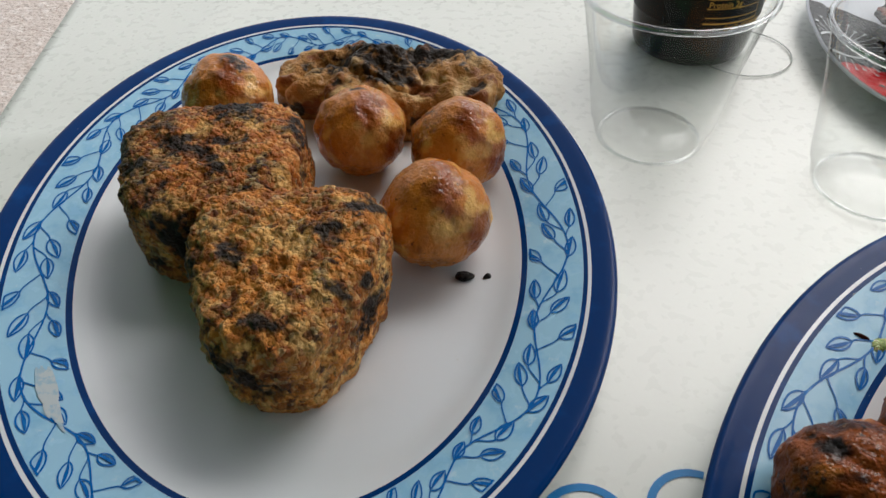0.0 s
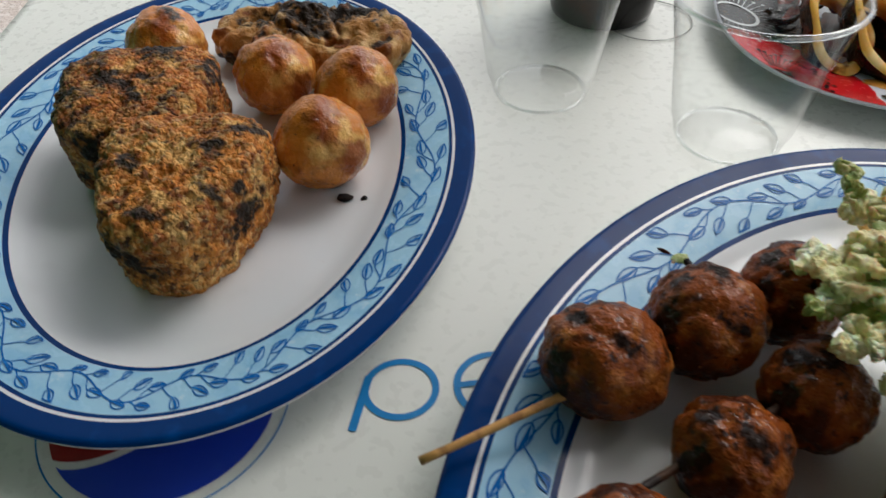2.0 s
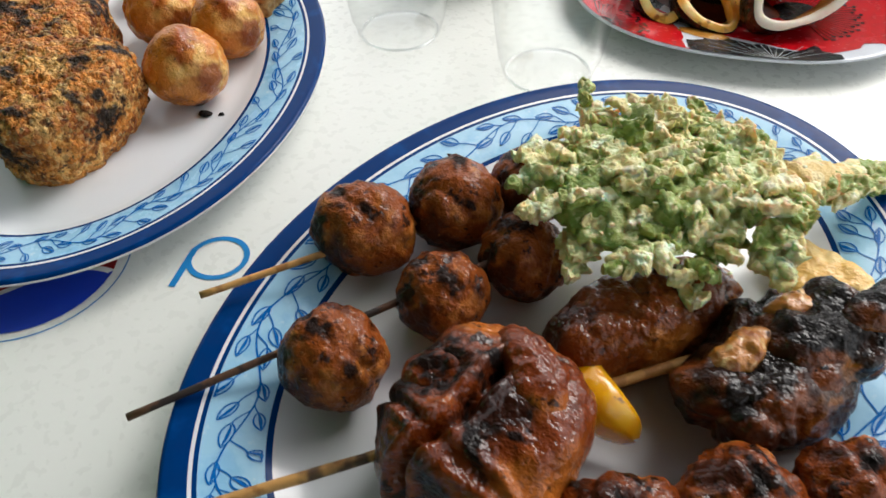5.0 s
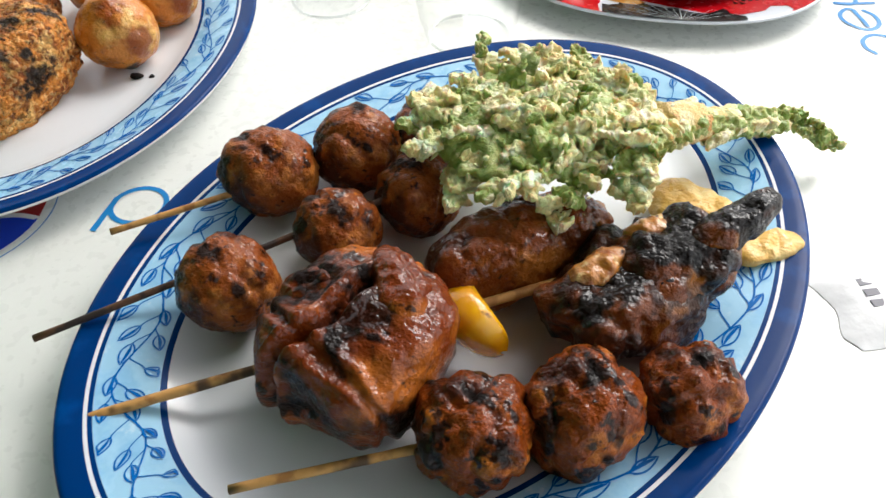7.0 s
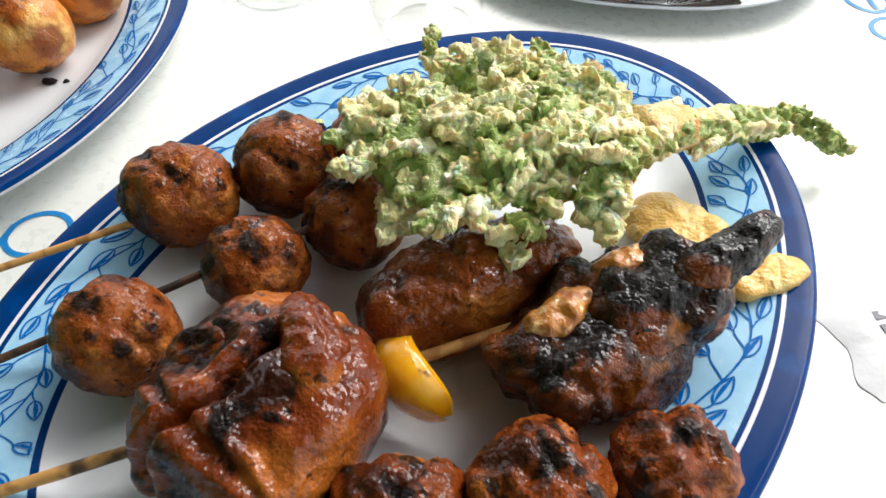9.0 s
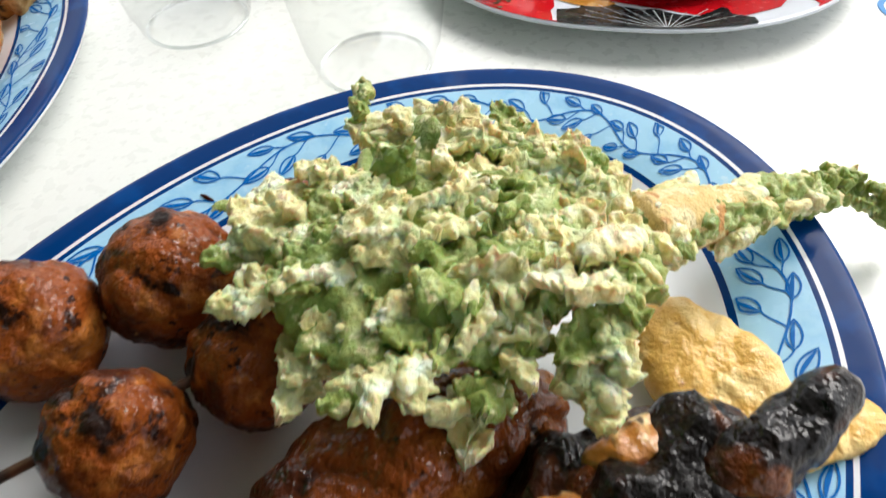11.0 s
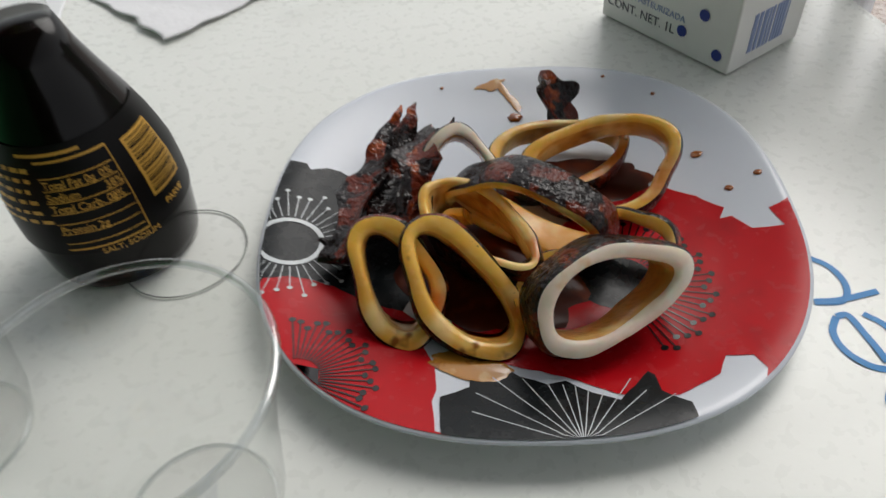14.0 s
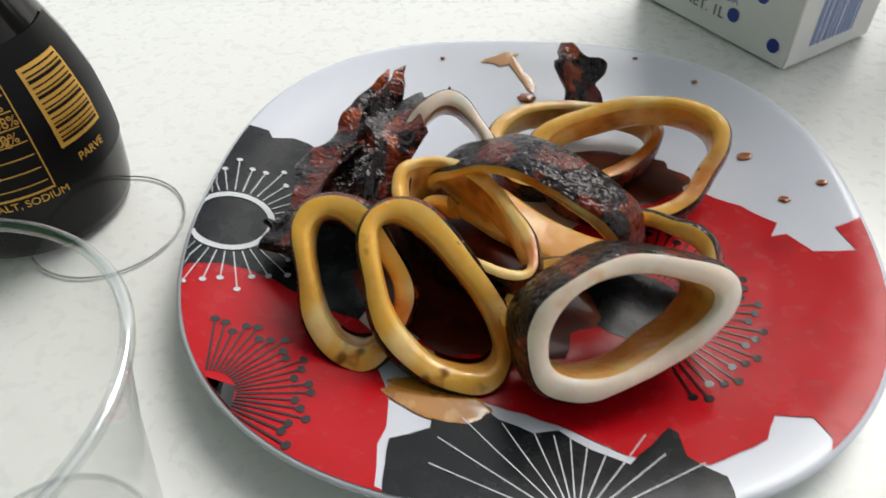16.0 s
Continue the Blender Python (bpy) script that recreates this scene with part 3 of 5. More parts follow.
# printed petal, its inner side widened to paint the shadow inside a ring
drape3("black_flower", [(-118, 53), (-107, 51), (-99, 49), (-97, 45), (-89, 47), (-83, 45), (-70, 36), (-50, 10), (-44, -26), (-56, -46), (-70, -40), (-84, -30), (-94, -26), (-103, -25), (-113, -27), (-124, -33), (-125, 10)], M_P_BLACK, 0.00025, 0.0002)
drape3("red_flower", [(-125, -33), (-113, -27), (-103, -25), (-94, -26), (-84, -30), (-70, -40), (-56, -46), (-46, -56), (-50, -62), (-45, -75), (-45, -87), (-47, -93), (-46, -120), (-80, -108), (-105, -88), (-125, -50)], M_P_RED, 0.00025, 0.0001)
drape3("black_flower", [(-46, -122), (-44, -91), (-33, -87), (-32, -80), (-27, -78), (-19, -79), (-14, -84), (-5, -89), (2, -88), (10, -95), (19, -100), (32, -88), (34, -90), (34, -98), (38, -102), (42, -105), (44, -122), (17, -128), (-20, -128)], M_P_BLACK, 0.00045, 0.0002)
drape3("red_flower", [(40, 10), (58, 15), (69, 12), (80, 4), (89, -7), (85, -13), (90, -13), (95, -23), (107, -26), (105, -14), (118, -10), (128, -25), (118, -60), (82, -108), (69, -104), (72, -95), (70, -88), (65, -87), (61, -86), (56, -94), (39, -101), (19, -97), (2, -86), (-19, -77), (-34, -68), (-38, -56), (-20, -30)], M_P_RED, 0.00025, 0.0002)
# black eye with its pale ring, pale and dark stamens, pale rays
eye = [(-104 + 14 * math.cos(a), -4 + 13.5 * math.sin(a)) for a in np.linspace(0, 2 * math.pi, 28, endpoint=False)]
lines3("pale_ring", [(eye + eye[:1], 0.0022)], M_P_LINE, 0.00055)
for k in range(36):
    a = 2 * math.pi * k / 36 + 0.08
    r0, r1 = 15.5, 30 + 3 * math.sin(k * 2.3)
    q0, q1 = (-104 + r0 * math.cos(a), -4 + r0 * math.sin(a)), (-104 + r1 * math.cos(a), -4 + r1 * math.sin(a))
    if -37 < q1[1] < 34 and q1[0] > -124:
        lines3("pale_stamen", [([q0, q1], 0.0004), head3(q1, a, 1.0)], M_P_LINE, 0.0006)
for k in range(22):
    a = radians(-38 + 6.4 * k)
    r1 = 27.5 + 2.5 * math.sin(k * 1.9)
    q0, q1 = (-96 + 9 * math.cos(a), -79 + 9 * math.sin(a)), (-96 + r1 * math.cos(a), -79 + r1 * math.sin(a))
    lines3("dark_stamen", [([q0, q1], 0.0006), head3(q1, a, 1.25)], M_P_INK, 0.0005)
lines3("dark_heart", [([(-106, -82), (-97, -79), (-89, -81)], 0.011)], M_P_INK, 0.0005)
for k in range(30):
    a = radians(-75 + 5.6 * k)
    r1 = 37 + 2.5 * math.sin(k * 2.1)
    q0, q1 = (32 + 16 * math.cos(a), -42 + 16 * math.sin(a)), (32 + r1 * math.cos(a), -42 + r1 * math.sin(a))
    lines3("dark_stamen", [([q0, q1], 0.0006), head3(q1, a, 1.25)], M_P_INK, 0.0005)
drape3("black_eye", [(32 + 16 * math.cos(a), -42 + 14 * math.sin(a)) for a in np.linspace(0, 2 * math.pi, 20, endpoint=False)], M_P_BLACK, 0.00045)
st = [([(2 + 3 * math.cos(radians(a)), -118 + 3 * math.sin(radians(a))), (2 + r * math.cos(radians(a)), -118 + r * math.sin(radians(a)))], 0.00035) for a, r in ((152, 40), (140, 43), (127, 44), (115, 36), (103, 31), (93, 28), (84, 27), (74, 27), (62, 27), (50, 36), (38, 34), (26, 40))]
for ray in st:
    lines3("pale_ray", [ray], M_P_LINE, 0.00065)

# ---- cups, bottle, carton, papers ----
def cup(at, turn):
    ob = thing("plastic_cup", "clear thin plastic tumbler, empty, standing on the cloth", "cup", "clear cups", at=(*at, 0.0006), turn=turn)
    wall = [(0.0252, 0.0006), (0.0262, 0.003), (0.0283, 0.012), (0.0291, 0.0126), (0.0337, 0.044), (0.0396, 0.0740)]
    v, f, _ = lathe(wall, 96)
    put("wall", mesh_of("cup_wall", v, f, [M_CUP]), ob)
    base = [(0.0252, 0.0006), (0.0240, 0.0002), (0.0225, 0.0008), (0.0208, 0.0040), (0.0190, 0.0048), (0.0002, 0.0052)]
    v, f, _ = lathe(base, 96)
    put("base", mesh_of("cup_base", v, f, [M_CUP_BASE]), ob)
    c = [(0.0405 + 0.0013 * math.cos(a), 0.0750 + 0.0015 * math.sin(a)) for a in np.linspace(0, 2 * math.pi, 12)]
    v, f, _ = lathe(c, 96)
    put("rolled_rim", mesh_of("cup_rim", v, f, [M_CUP_EDGE]), ob)
    c = [(0.0239 + 0.0009 * math.cos(a), 0.0010 + 0.0009 * math.sin(a)) for a in np.linspace(0, 2 * math.pi, 8)]
    v, f, _ = lathe(c, 96)
    put("foot_ring", mesh_of("cup_foot", v, f, [M_CUP_EDGE]), ob)
    return ob


cup_a = cup((0.0775, 0.2965), 0)
cup_b = copy_thing(cup_a, pose(0.1705, 0.2590, 0.0006, 0, 0, 40))


for half in (cup_a, cup_b):
    for q in half.children:
        q.visible_shadow = False


def text(body, size, mat, m, parent, name="lettering", depth=0.00008):
    cu = bpy.data.curves.new(name, "FONT")
    cu.body, cu.size, cu.extrude, cu.align_x = body, size, depth, "LEFT"
    tmp = bpy.data.objects.new(name, cu)
    scene.collection.objects.link(tmp)
    me = bpy.data.meshes.new_from_object(tmp.evaluated_get(bpy.context.evaluated_depsgraph_get()))
    bpy.data.objects.remove(tmp)
    me.transform(m)
    me.materials.append(mat)
    return put(name, me, parent)


BOTTLE = (0.1149, 0.3952)
bottle = thing("sauce_bottle", "glass bottle of dark soy sauce with red cap", "bottle", at=(*BOTTLE, 0.0006))
bottle.scale = (1, 1, 1.07)
prof = [(0.002, 0.003), (0.024, 0.002), (0.0300, 0.0), (0.0318, 0.0015), (0.0327, 0.005), (0.0342, 0.018), (0.0346, 0.030), (0.0335, 0.044), (0.0302, 0.056), (0.0256, 0.067), (0.0204, 0.078), (0.0158, 0.089), (0.0126, 0.0995), (0.0118, 0.108), (0.0118, 0.119), (0.0130, 0.122)]
v, f, _ = lathe([p for p in prof if p[1] > 0.099], 72)
put("glass", mesh_of("bottle_glass", v, f, [M_GLASS]), bottle, "clear glass wall")
inner = [p for p in prof if p[1] < 0.103]
inner.append((0.0001, inner[-1][1]))
v, f, _ = lathe(inner, 72)
put("soy_sauce", mesh_of("soy_sauce", v, f, [M_SOY]), bottle, "nearly black sauce")
cap = [(0.0155, 0.1205), (0.0182, 0.1205), (0.0186, 0.122), (0.0184, 0.138), (0.0165, 0.142), (0.0001, 0.143)]
v, f, _ = lathe(cap, 48)
put("cap", mesh_of("bottle_cap", v, f, [M_CAP]), bottle, "red plastic pouring cap")


def on_bottle(a0, a1, z0, z1, lift=0.0004, n=44, m=10):
    """A patch of the bottle's wall between two angles (degrees) and two heights."""
    V, Fc = [], []
    for i in range(n + 1):
        for j in range(m + 1):
            z = z0 + (z1 - z0) * j / m
            r = float(np.interp(z, [q[1] for q in prof[3:]], [q[0] for q in prof[3:]])) + lift
            a = radians(a0 + (a1 - a0) * i / n)
            V.append((r * math.cos(a), r * math.sin(a), z))
    for i in range(n):
        for j in range(m):
            Fc.append((i * (m + 1) + j, (i + 1) * (m + 1) + j, (i + 1) * (m + 1) + j + 1, i * (m + 1) + j + 1))
    return V, Fc


def bottle_print(name, patches, mat, lift):
    V, Fc = [], []
    for p in patches:
        v, f = on_bottle(*p, lift=lift)
        base = len(V)
        V += v
        Fc += [tuple(base + i for i in q) for q in f]
    return put(name, mesh_of(name, V, Fc, [mat]), bottle)


bottle_print("label", [(-200, 20, 0.0230, 0.0665)], M_LABEL, 0.0008)
rng = np.random.default_rng(5)
bars = [(-97, -45, 0.0610, 0.0618), (-97, -45, 0.0255, 0.0263), (-45.7, -45, 0.0255, 0.0618)]
rows_z = [0.0580, 0.0535, 0.0490, 0.0445, 0.0400, 0.0355, 0.0310]
for q, z in enumerate(rows_z):
    bars.append((-96, -47, z - 0.0022, z - 0.0018))
bars += [(-110, -62, 0.0632, 0.0643)]
for z in (0.0580, 0.0545, 0.0505, 0.0465, 0.0425, 0.0385):
    a = -196
    while a < -104:
        w = rng.uniform(3, 9)
        bars.append((a, a + w, z, z + 0.0016))
        a += w + rng.uniform(1.5, 4)
bottle_print("gold_print", bars, M_GOLD, 0.0011)
bottle_print("gold_print", [(-34, -4, 0.0355, 0.0600)], M_GOLD, 0.0011)
bottle_print("dark_stripes", [(-32, -6, z, z + 0.0005 + 0.0005 * (k % 3 == 0)) for k, z in enumerate(np.linspace(0.0370, 0.0585, 15))], M_LABEL, 0.0014)


def bottle_text(body, size, a, z):
    """Lettering bent round the bottle's wall, beginning at the angle a."""
    ob = text(body, size, M_GOLD, Matrix.Identity(4), bottle)
    for q in ob.data.vertices:
        zz = z + q.co.y
        r = float(np.interp(zz, [p[1] for p in prof[3:]], [p[0] for p in prof[3:]])) + 0.0012 + q.co.z
        t = radians(a) + q.co.x / 0.0345
        q.co = (r * math.cos(t), r * math.sin(t), zz)


for body, end, z in (("Total Fat 0g", "0%", 0.0535), ("Sodium", "38%", 0.0490), ("Total Carb. 0g", "0%", 0.0445), ("Protein 2g", "", 0.0355)):
    bottle_text(body, 0.0042, -95, z - 0.0014)
    if end:
        bottle_text(end, 0.0042, -58, z - 0.0014)
bottle_text("SALT, SODIUM", 0.0036, -78, 0.0217 + 0.0005)
bottle_text("PARVE", 0.0038, -28, 0.0290)

# a wet ring left on the cloth
ring = [(0.0268 + 0.0004 * math.cos(a), 0.0003 + 0.0003 * math.sin(a)) for a in np.linspace(0, 2 * math.pi, 8)]
v, f, _ = lathe(ring, 96)
M_WET = material("wet_ring", srgb(150, 152, 148), 0.15, [(srgb(190, 196, 190), 70, 0.5, 0.1, 0.8)])
ob = put("ring_mark", mesh_of("ring_mark", v + np.array([0.1434, 0.3820, 0.0002]), f, [M_WET]))
tagged(ob, "thin wet ring mark on the cloth beside the bottle", "ring mark")

# carton
CARTON = (0.4173, 0.4751)
CT = 121.5
carton = thing("milk_carton", "white drink carton with blue dots and stripes", "carton", at=(*CARTON, 0.0006), turn=CT)
CW, CD, CH = 0.0930, 0.0600, 0.195
part("body", box((CW, CD, CH), (CW / 2, -CD / 2, CH / 2), 0.0012), M_CARTON, carton)
front = Matrix(((-1, 0, 0, 0), (0, 0, 1, 0.0), (0, 1, 0, 0), (0, 0, 0, 1)))


def carton_dot(x, z, r=0.0033, side=False):
    bm = bmesh.new()
    bmesh.ops.create_circle(bm, cap_ends=True, segments=24, radius=r)
    if side:
        bmesh.ops.transform(bm, matrix=Matrix.Translation((-0.0003, -x, z)) @ pose(0, 0, 0, 90, 0, -90), verts=bm.verts)
    else:
        bmesh.ops.transform(bm, matrix=Matrix.Translation((x, 0.0003, z)) @ pose(0, 0, 0, 90, 0, 180), verts=bm.verts)
    return part("blue_dot", bm, M_DOT, carton)


for x, z in ((0.0085, 0.0085), (0.0330, 0.0130), (0.0205, 0.0270), (0.0115, 0.0440), (0.0440, 0.0335), (0.0620, 0.0270), (0.0300, 0.0560), (0.0750, 0.0520), (0.0520, 0.0620), (0.0100, 0.0700), (0.0650, 0.0800), (0.0350, 0.0900)):
    carton_dot(x, z)
carton_dot(0.0260, 0.0520, side=True)
carton_dot(0.0500, 0.0600, side=True)
FRONT = Matrix.Translation((0.089, 0.0002, 0.0)) @ pose(0, 0, 0, 90, 0, 180)
text("CONT. NET. 1L", 0.0075, M_GREY, Matrix.Translation((0, 0, 0.0090)) @ FRONT, carton)
text("LACTEA PASTEURIZADA", 0.0052, M_BAR, Matrix.Translation((0, 0, 0.0180)) @ FRONT, carton)
x = 0.014
rng = np.random.default_rng(9)
while x < 0.044:
    w = rng.choice([0.0006, 0.0010, 0.0018])
    part("stripe", box((0.0004, w, 0.022), (-0.0001, -x, 0.0190)), M_BAR, carton)
    x += w + rng.choice([0.0005, 0.0009])


def paper(name, label, category, mat, at, size, turn, crumple, seed, lift=0.002, curl=0.0):
    """A creased sheet with a soft uneven outline."""
    n = 40
    u = np.linspace(-1, 1, n)
    gx, gy = np.meshgrid(u, u, indexing="ij")
    p = np.stack([gx.ravel(), gy.ravel()], 1)
    q = np.c_[p * 1.0 + seed, np.full(len(p), seed)]
    edge = np.c_[p * 2.6 + 9 + seed, np.full(len(p), 3.0)]
    x = p[:, 0] * size[0] * (1 + 0.10 * fractal(edge, 2))
    y = p[:, 1] * size[1] * (1 + 0.10 * fractal(edge + 5, 2))
    fold = 1 - np.abs(p[:, 0] * 0.8 + p[:, 1] * 0.5 + 0.25 * fractal(q * 0.8, 1)) / 0.5
    z = lift + crumple * (0.6 * fractal(q * 0.7, 1) + 0.5 * fold.clip(0, 1) + 0.12 * fractal(q * 2.2, 2) + 0.25).clip(0, 2) + curl * np.abs(p).max(1) ** 6
    top = np.stack([x, y, z], 1)
    low = top - np.array([0, 0, 0.0006])
    v = np.concatenate([top, low])
    m = n * n
    f = [(i * n + j, (i + 1) * n + j, (i + 1) * n + j + 1, i * n + j + 1) for i in range(n - 1) for j in range(n - 1)]
    f += [tuple(k + m for k in q[::-1]) for q in f]
    rim = [i * n for i in range(n)] + [(n - 1) * n + j for j in range(1, n)] + [i * n + n - 1 for i in range(n - 2, -1, -1)] + [j for j in range(n - 2, 0, -1)]
    f += [(rim[i], rim[i] + m, rim[(i + 1) % len(rim)] + m, rim[(i + 1) % len(rim)]) for i in range(len(rim))]
    ob = put(name, mesh_of(name, place(v, (*at, -0.0004), turn), f, [mat]))
    return tagged(ob, label, category)


paper("paper_napkin", "crumpled white paper napkin lying on the cloth", "napkin", M_PAPER, (0.102, 0.652), (0.056, 0.056), 42, 0.004, 3.3, lift=0.0006)
paper("plastic_bag", "crumpled translucent white plastic wrap", "plastic wrap", M_FILM, (-0.035, 0.614), (0.055, 0.075), 10, 0.006, 8.1, lift=0.0006)
chop = thing("chopsticks", "pair of pale wooden chopsticks in a paper sleeve", "chopsticks", at=(-0.0238, 0.4963, 0.004), turn=0)
M_WOOD = material("pale_wood", srgb(196, 160, 112), 0.6, [(srgb(160, 120, 76), 120, 0.5, 0.2, 0.5)])
part("sleeve", box((0.11, 0.020, 0.003), (-0.045, 0, 0), 0.001), M_PAPER, chop)
part("stick", box((0.05, 0.006, 0.0045), (0.030, 0.004, 0), 0.001), M_WOOD, chop)
part("stick", box((0.05, 0.006, 0.0045), (0.030, -0.004, 0), 0.001), M_WOOD, chop)

# sauce sachet beside the second plate
sach = thing("sauce_sachet", "white sauce sachet with grey print, lying flat", "sachet", at=(0.3844, 0.0774, -0.0004), turn=14)
n = 24
u = np.linspace(-1, 1, n)
gx, gy = np.meshgrid(u, u, indexing="ij")
p = np.stack([gx.ravel(), gy.ravel()], 1)
hump = 0.0042 * np.clip(1 - p[:, 0] ** 6, 0, 1) * np.clip(1 - p[:, 1] ** 4, 0, 1) + 0.0008 * fractal(np.c_[p * 3, 0 * p[:, 0]], 2) * (1 - np.abs(p).max(1) ** 8)
wob = 1 + 0.10 * fractal(np.c_[p * 2.2 + 5, 0 * p[:, 0]], 2)
top = np.stack([p[:, 0] * 0.052 * wob, p[:, 1] * 0.0215, 0.0002 + hump], 1)
v = np.concatenate([top, top * (1, 1, 0)])
m = n * n
f = [(i * n + j, (i + 1) * n + j, (i + 1) * n + j + 1, i * n + j + 1) for i in range(n - 1) for j in range(n - 1)]
f += [tuple(k + m for k in q[::-1]) for q in f]
put("pouch", mesh_of("sachet_pouch", v, f, [M_FILM]), sach)
for x, y, w, h in ((-0.036, -0.003, 0.0036, 0.0060), (-0.036, 0.0025, 0.0036, 0.0060), (-0.036, 0.0080, 0.0036, 0.0060), (-0.028, 0.004, 0.012, 0.0012), (-0.025, 0.001, 0.008, 0.0012)):
    b = box((h, w, 0.0003), (x * 1.0, y, 0.0040), 0.0001)
    part("print_bar", b, M_GREY, sach)

# white plastic chair beyond the table's far side
chair = thing("plastic_chair", "white slatted plastic garden chair beside the table", "chair", at=(0.737, 0.581, GROUND_Z), turn=109)
part("seat", box((0.44, 0.42, 0.03), (0, 0, 0.43), 0.01), M_CHAIR, chair)
for sx in (-0.19, 0.19):
    for sy in (-0.18, 0.18):
        part("leg", box((0.045, 0.045, 0.42), (sx, sy, 0.21), 0.006), M_CHAIR, chair)
for q in range(9):
    part("back_slat", box((0.022, 0.014, 0.40), (-0.188 + 0.047 * q, 0.20, 0.65), 0.005), M_CHAIR, chair)
part("back_rail", box((0.46, 0.024, 0.06), (0, 0.20, 0.86), 0.008), M_CHAIR, chair)

# ---- food materials ----
BURNT = srgb(13, 9, 7)
M_MEATBALL = material("meatball", srgb(144, 72, 24), 0.45, [(srgb(206, 128, 56), 70, 0.53, 0.14, 0.8), (srgb(62, 24, 11), 46, 0.50, 0.12, 0.9), (srgb(206, 142, 88), 420, 0.63, 0.06, 0.5), (srgb(26, 11, 7), 150, 0.57, 0.07, 0.9), (BURNT, 50, 0.60, 0.07, 0.94)], [(300, 0.0018), (900, 0.0010)], coat=0.42, rough_var=0.2, coat_rough=0.03, spec=0.06, char=BURNT)
M_MEATBALL_B = material("meatball_red", srgb(132, 60, 14), 0.42, [(srgb(194, 112, 38), 80, 0.52, 0.14, 0.85), (srgb(48, 17, 8), 55, 0.49, 0.12, 0.9), (srgb(18, 8, 5), 130, 0.55, 0.08, 0.94), (BURNT, 48, 0.60, 0.07, 0.94)], [(260, 0.0022), (900, 0.0011)], coat=0.5, rough_var=0.18, coat_rough=0.03, spec=0.06, char=BURNT)
M_DUMPLING = material("glazed_dumpling", srgb(200, 122, 42), 0.34, [(srgb(232, 182, 100), 60, 0.50, 0.12, 0.85), (srgb(140, 62, 15), 40, 0.51, 0.12, 0.88), (srgb(80, 32, 10), 60, 0.58, 0.09, 0.5), (srgb(40, 20, 9), 320, 0.65, 0.04, 0.8)], [(160, 0.0012), (700, 0.0008)], coat=0.55, rough_var=0.14, coat_rough=0.035, sss=0.05, spec=0.15, char=BURNT)
M_CRUST = material("crusted_steak", srgb(222, 136, 52), 0.55, [(srgb(140, 66, 18), 60, 0.47, 0.12, 0.88), (srgb(244, 200, 122), 80, 0.53, 0.10, 0.8), (srgb(96, 48, 18), 150, 0.53, 0.06, 0.85), (srgb(24, 14, 9), 210, 0.58, 0.04, 0.92)], [(420, 0.0010), (1300, 0.0007)], rough_var=0.2, spec=0.3, char=BURNT, grain=(520, (srgb(34, 18, 9), srgb(146, 80, 30), srgb(214, 136, 56), srgb(238, 184, 100), srgb(250, 220, 158)), 0.36, 0.0014))
M_CRUST_DARK = material("charred_steak", srgb(194, 106, 34), 0.55, [(srgb(112, 56, 17), 60, 0.48, 0.12, 0.9), (srgb(230, 180, 100), 90, 0.54, 0.08, 0.8), (srgb(20, 14, 10), 80, 0.53, 0.05, 0.95), (srgb(26, 16, 11), 230, 0.58, 0.05, 0.9)], [(420, 0.0010), (1300, 0.0007)], rough_var=0.2, spec=0.3, char=BURNT, grain=(520, (srgb(22, 14, 9), srgb(96, 50, 18), srgb(186, 118, 46), srgb(226, 170, 90), srgb(246, 214, 146)), 0.34, 0.0014))
M_FILLET = material("grilled_fillet", srgb(176, 124, 66), 0.4, [(srgb(210, 172, 116), 75, 0.50, 0.12, 0.85), (srgb(124, 66, 28), 65, 0.52, 0.10, 0.9), (BURNT, 60, 0.60, 0.05, 0.9)], [(160, 0.0022), (700, 0.001)], coat=0.17, rough_var=0.15, spec=0.15, char=BURNT)
M_CHAR = material("black_char", srgb(17, 14, 13), 0.75, [(srgb(52, 42, 36), 420, 0.58, 0.06, 0.7), (srgb(84, 42, 20), 200, 0.58, 0.08, 0.8)], [(300, 0.003), (900, 0.001)], coat=0.12, rough_var=0.2, spec=0.2)
M_GLAZED = material("glazed_pork", srgb(116, 48, 10), 0.38, [(srgb(188, 106, 38), 30, 0.50, 0.16, 0.85), (srgb(40, 15, 7), 28, 0.50, 0.12, 0.94), (srgb(16, 8, 5), 130, 0.59, 0.07, 0.88), (BURNT, 24, 0.56, 0.08, 0.96)], [(110, 0.0010), (380, 0.0012), (1000, 0.0006)], coat=0.7, rough_var=0.12, coat_rough=0.025, spec=0.06, char=BURNT)
M_WING = material("glazed_wing", srgb(112, 54, 14), 0.38, [(srgb(168, 104, 36), 40, 0.56, 0.08, 0.85), (srgb(40, 17, 8), 40, 0.46, 0.10, 0.9), (srgb(6, 5, 4), 34, 0.51, 0.06, 0.97)], [(120, 0.0014), (420, 0.0016), (1200, 0.0008)], coat=0.55, rough_var=0.12, coat_rough=0.035, spec=0.08, char=BURNT)
M_FLESH = material("pale_chicken", srgb(186, 118, 40), 0.35, [(srgb(236, 206, 140), 120, 0.50, 0.12, 0.85), (srgb(150, 74, 16), 70, 0.50, 0.10, 0.9), (srgb(60, 32, 14), 110, 0.64, 0.06, 0.9)], [(160, 0.001), (700, 0.0006)], coat=0.7, coat_rough=0.05)
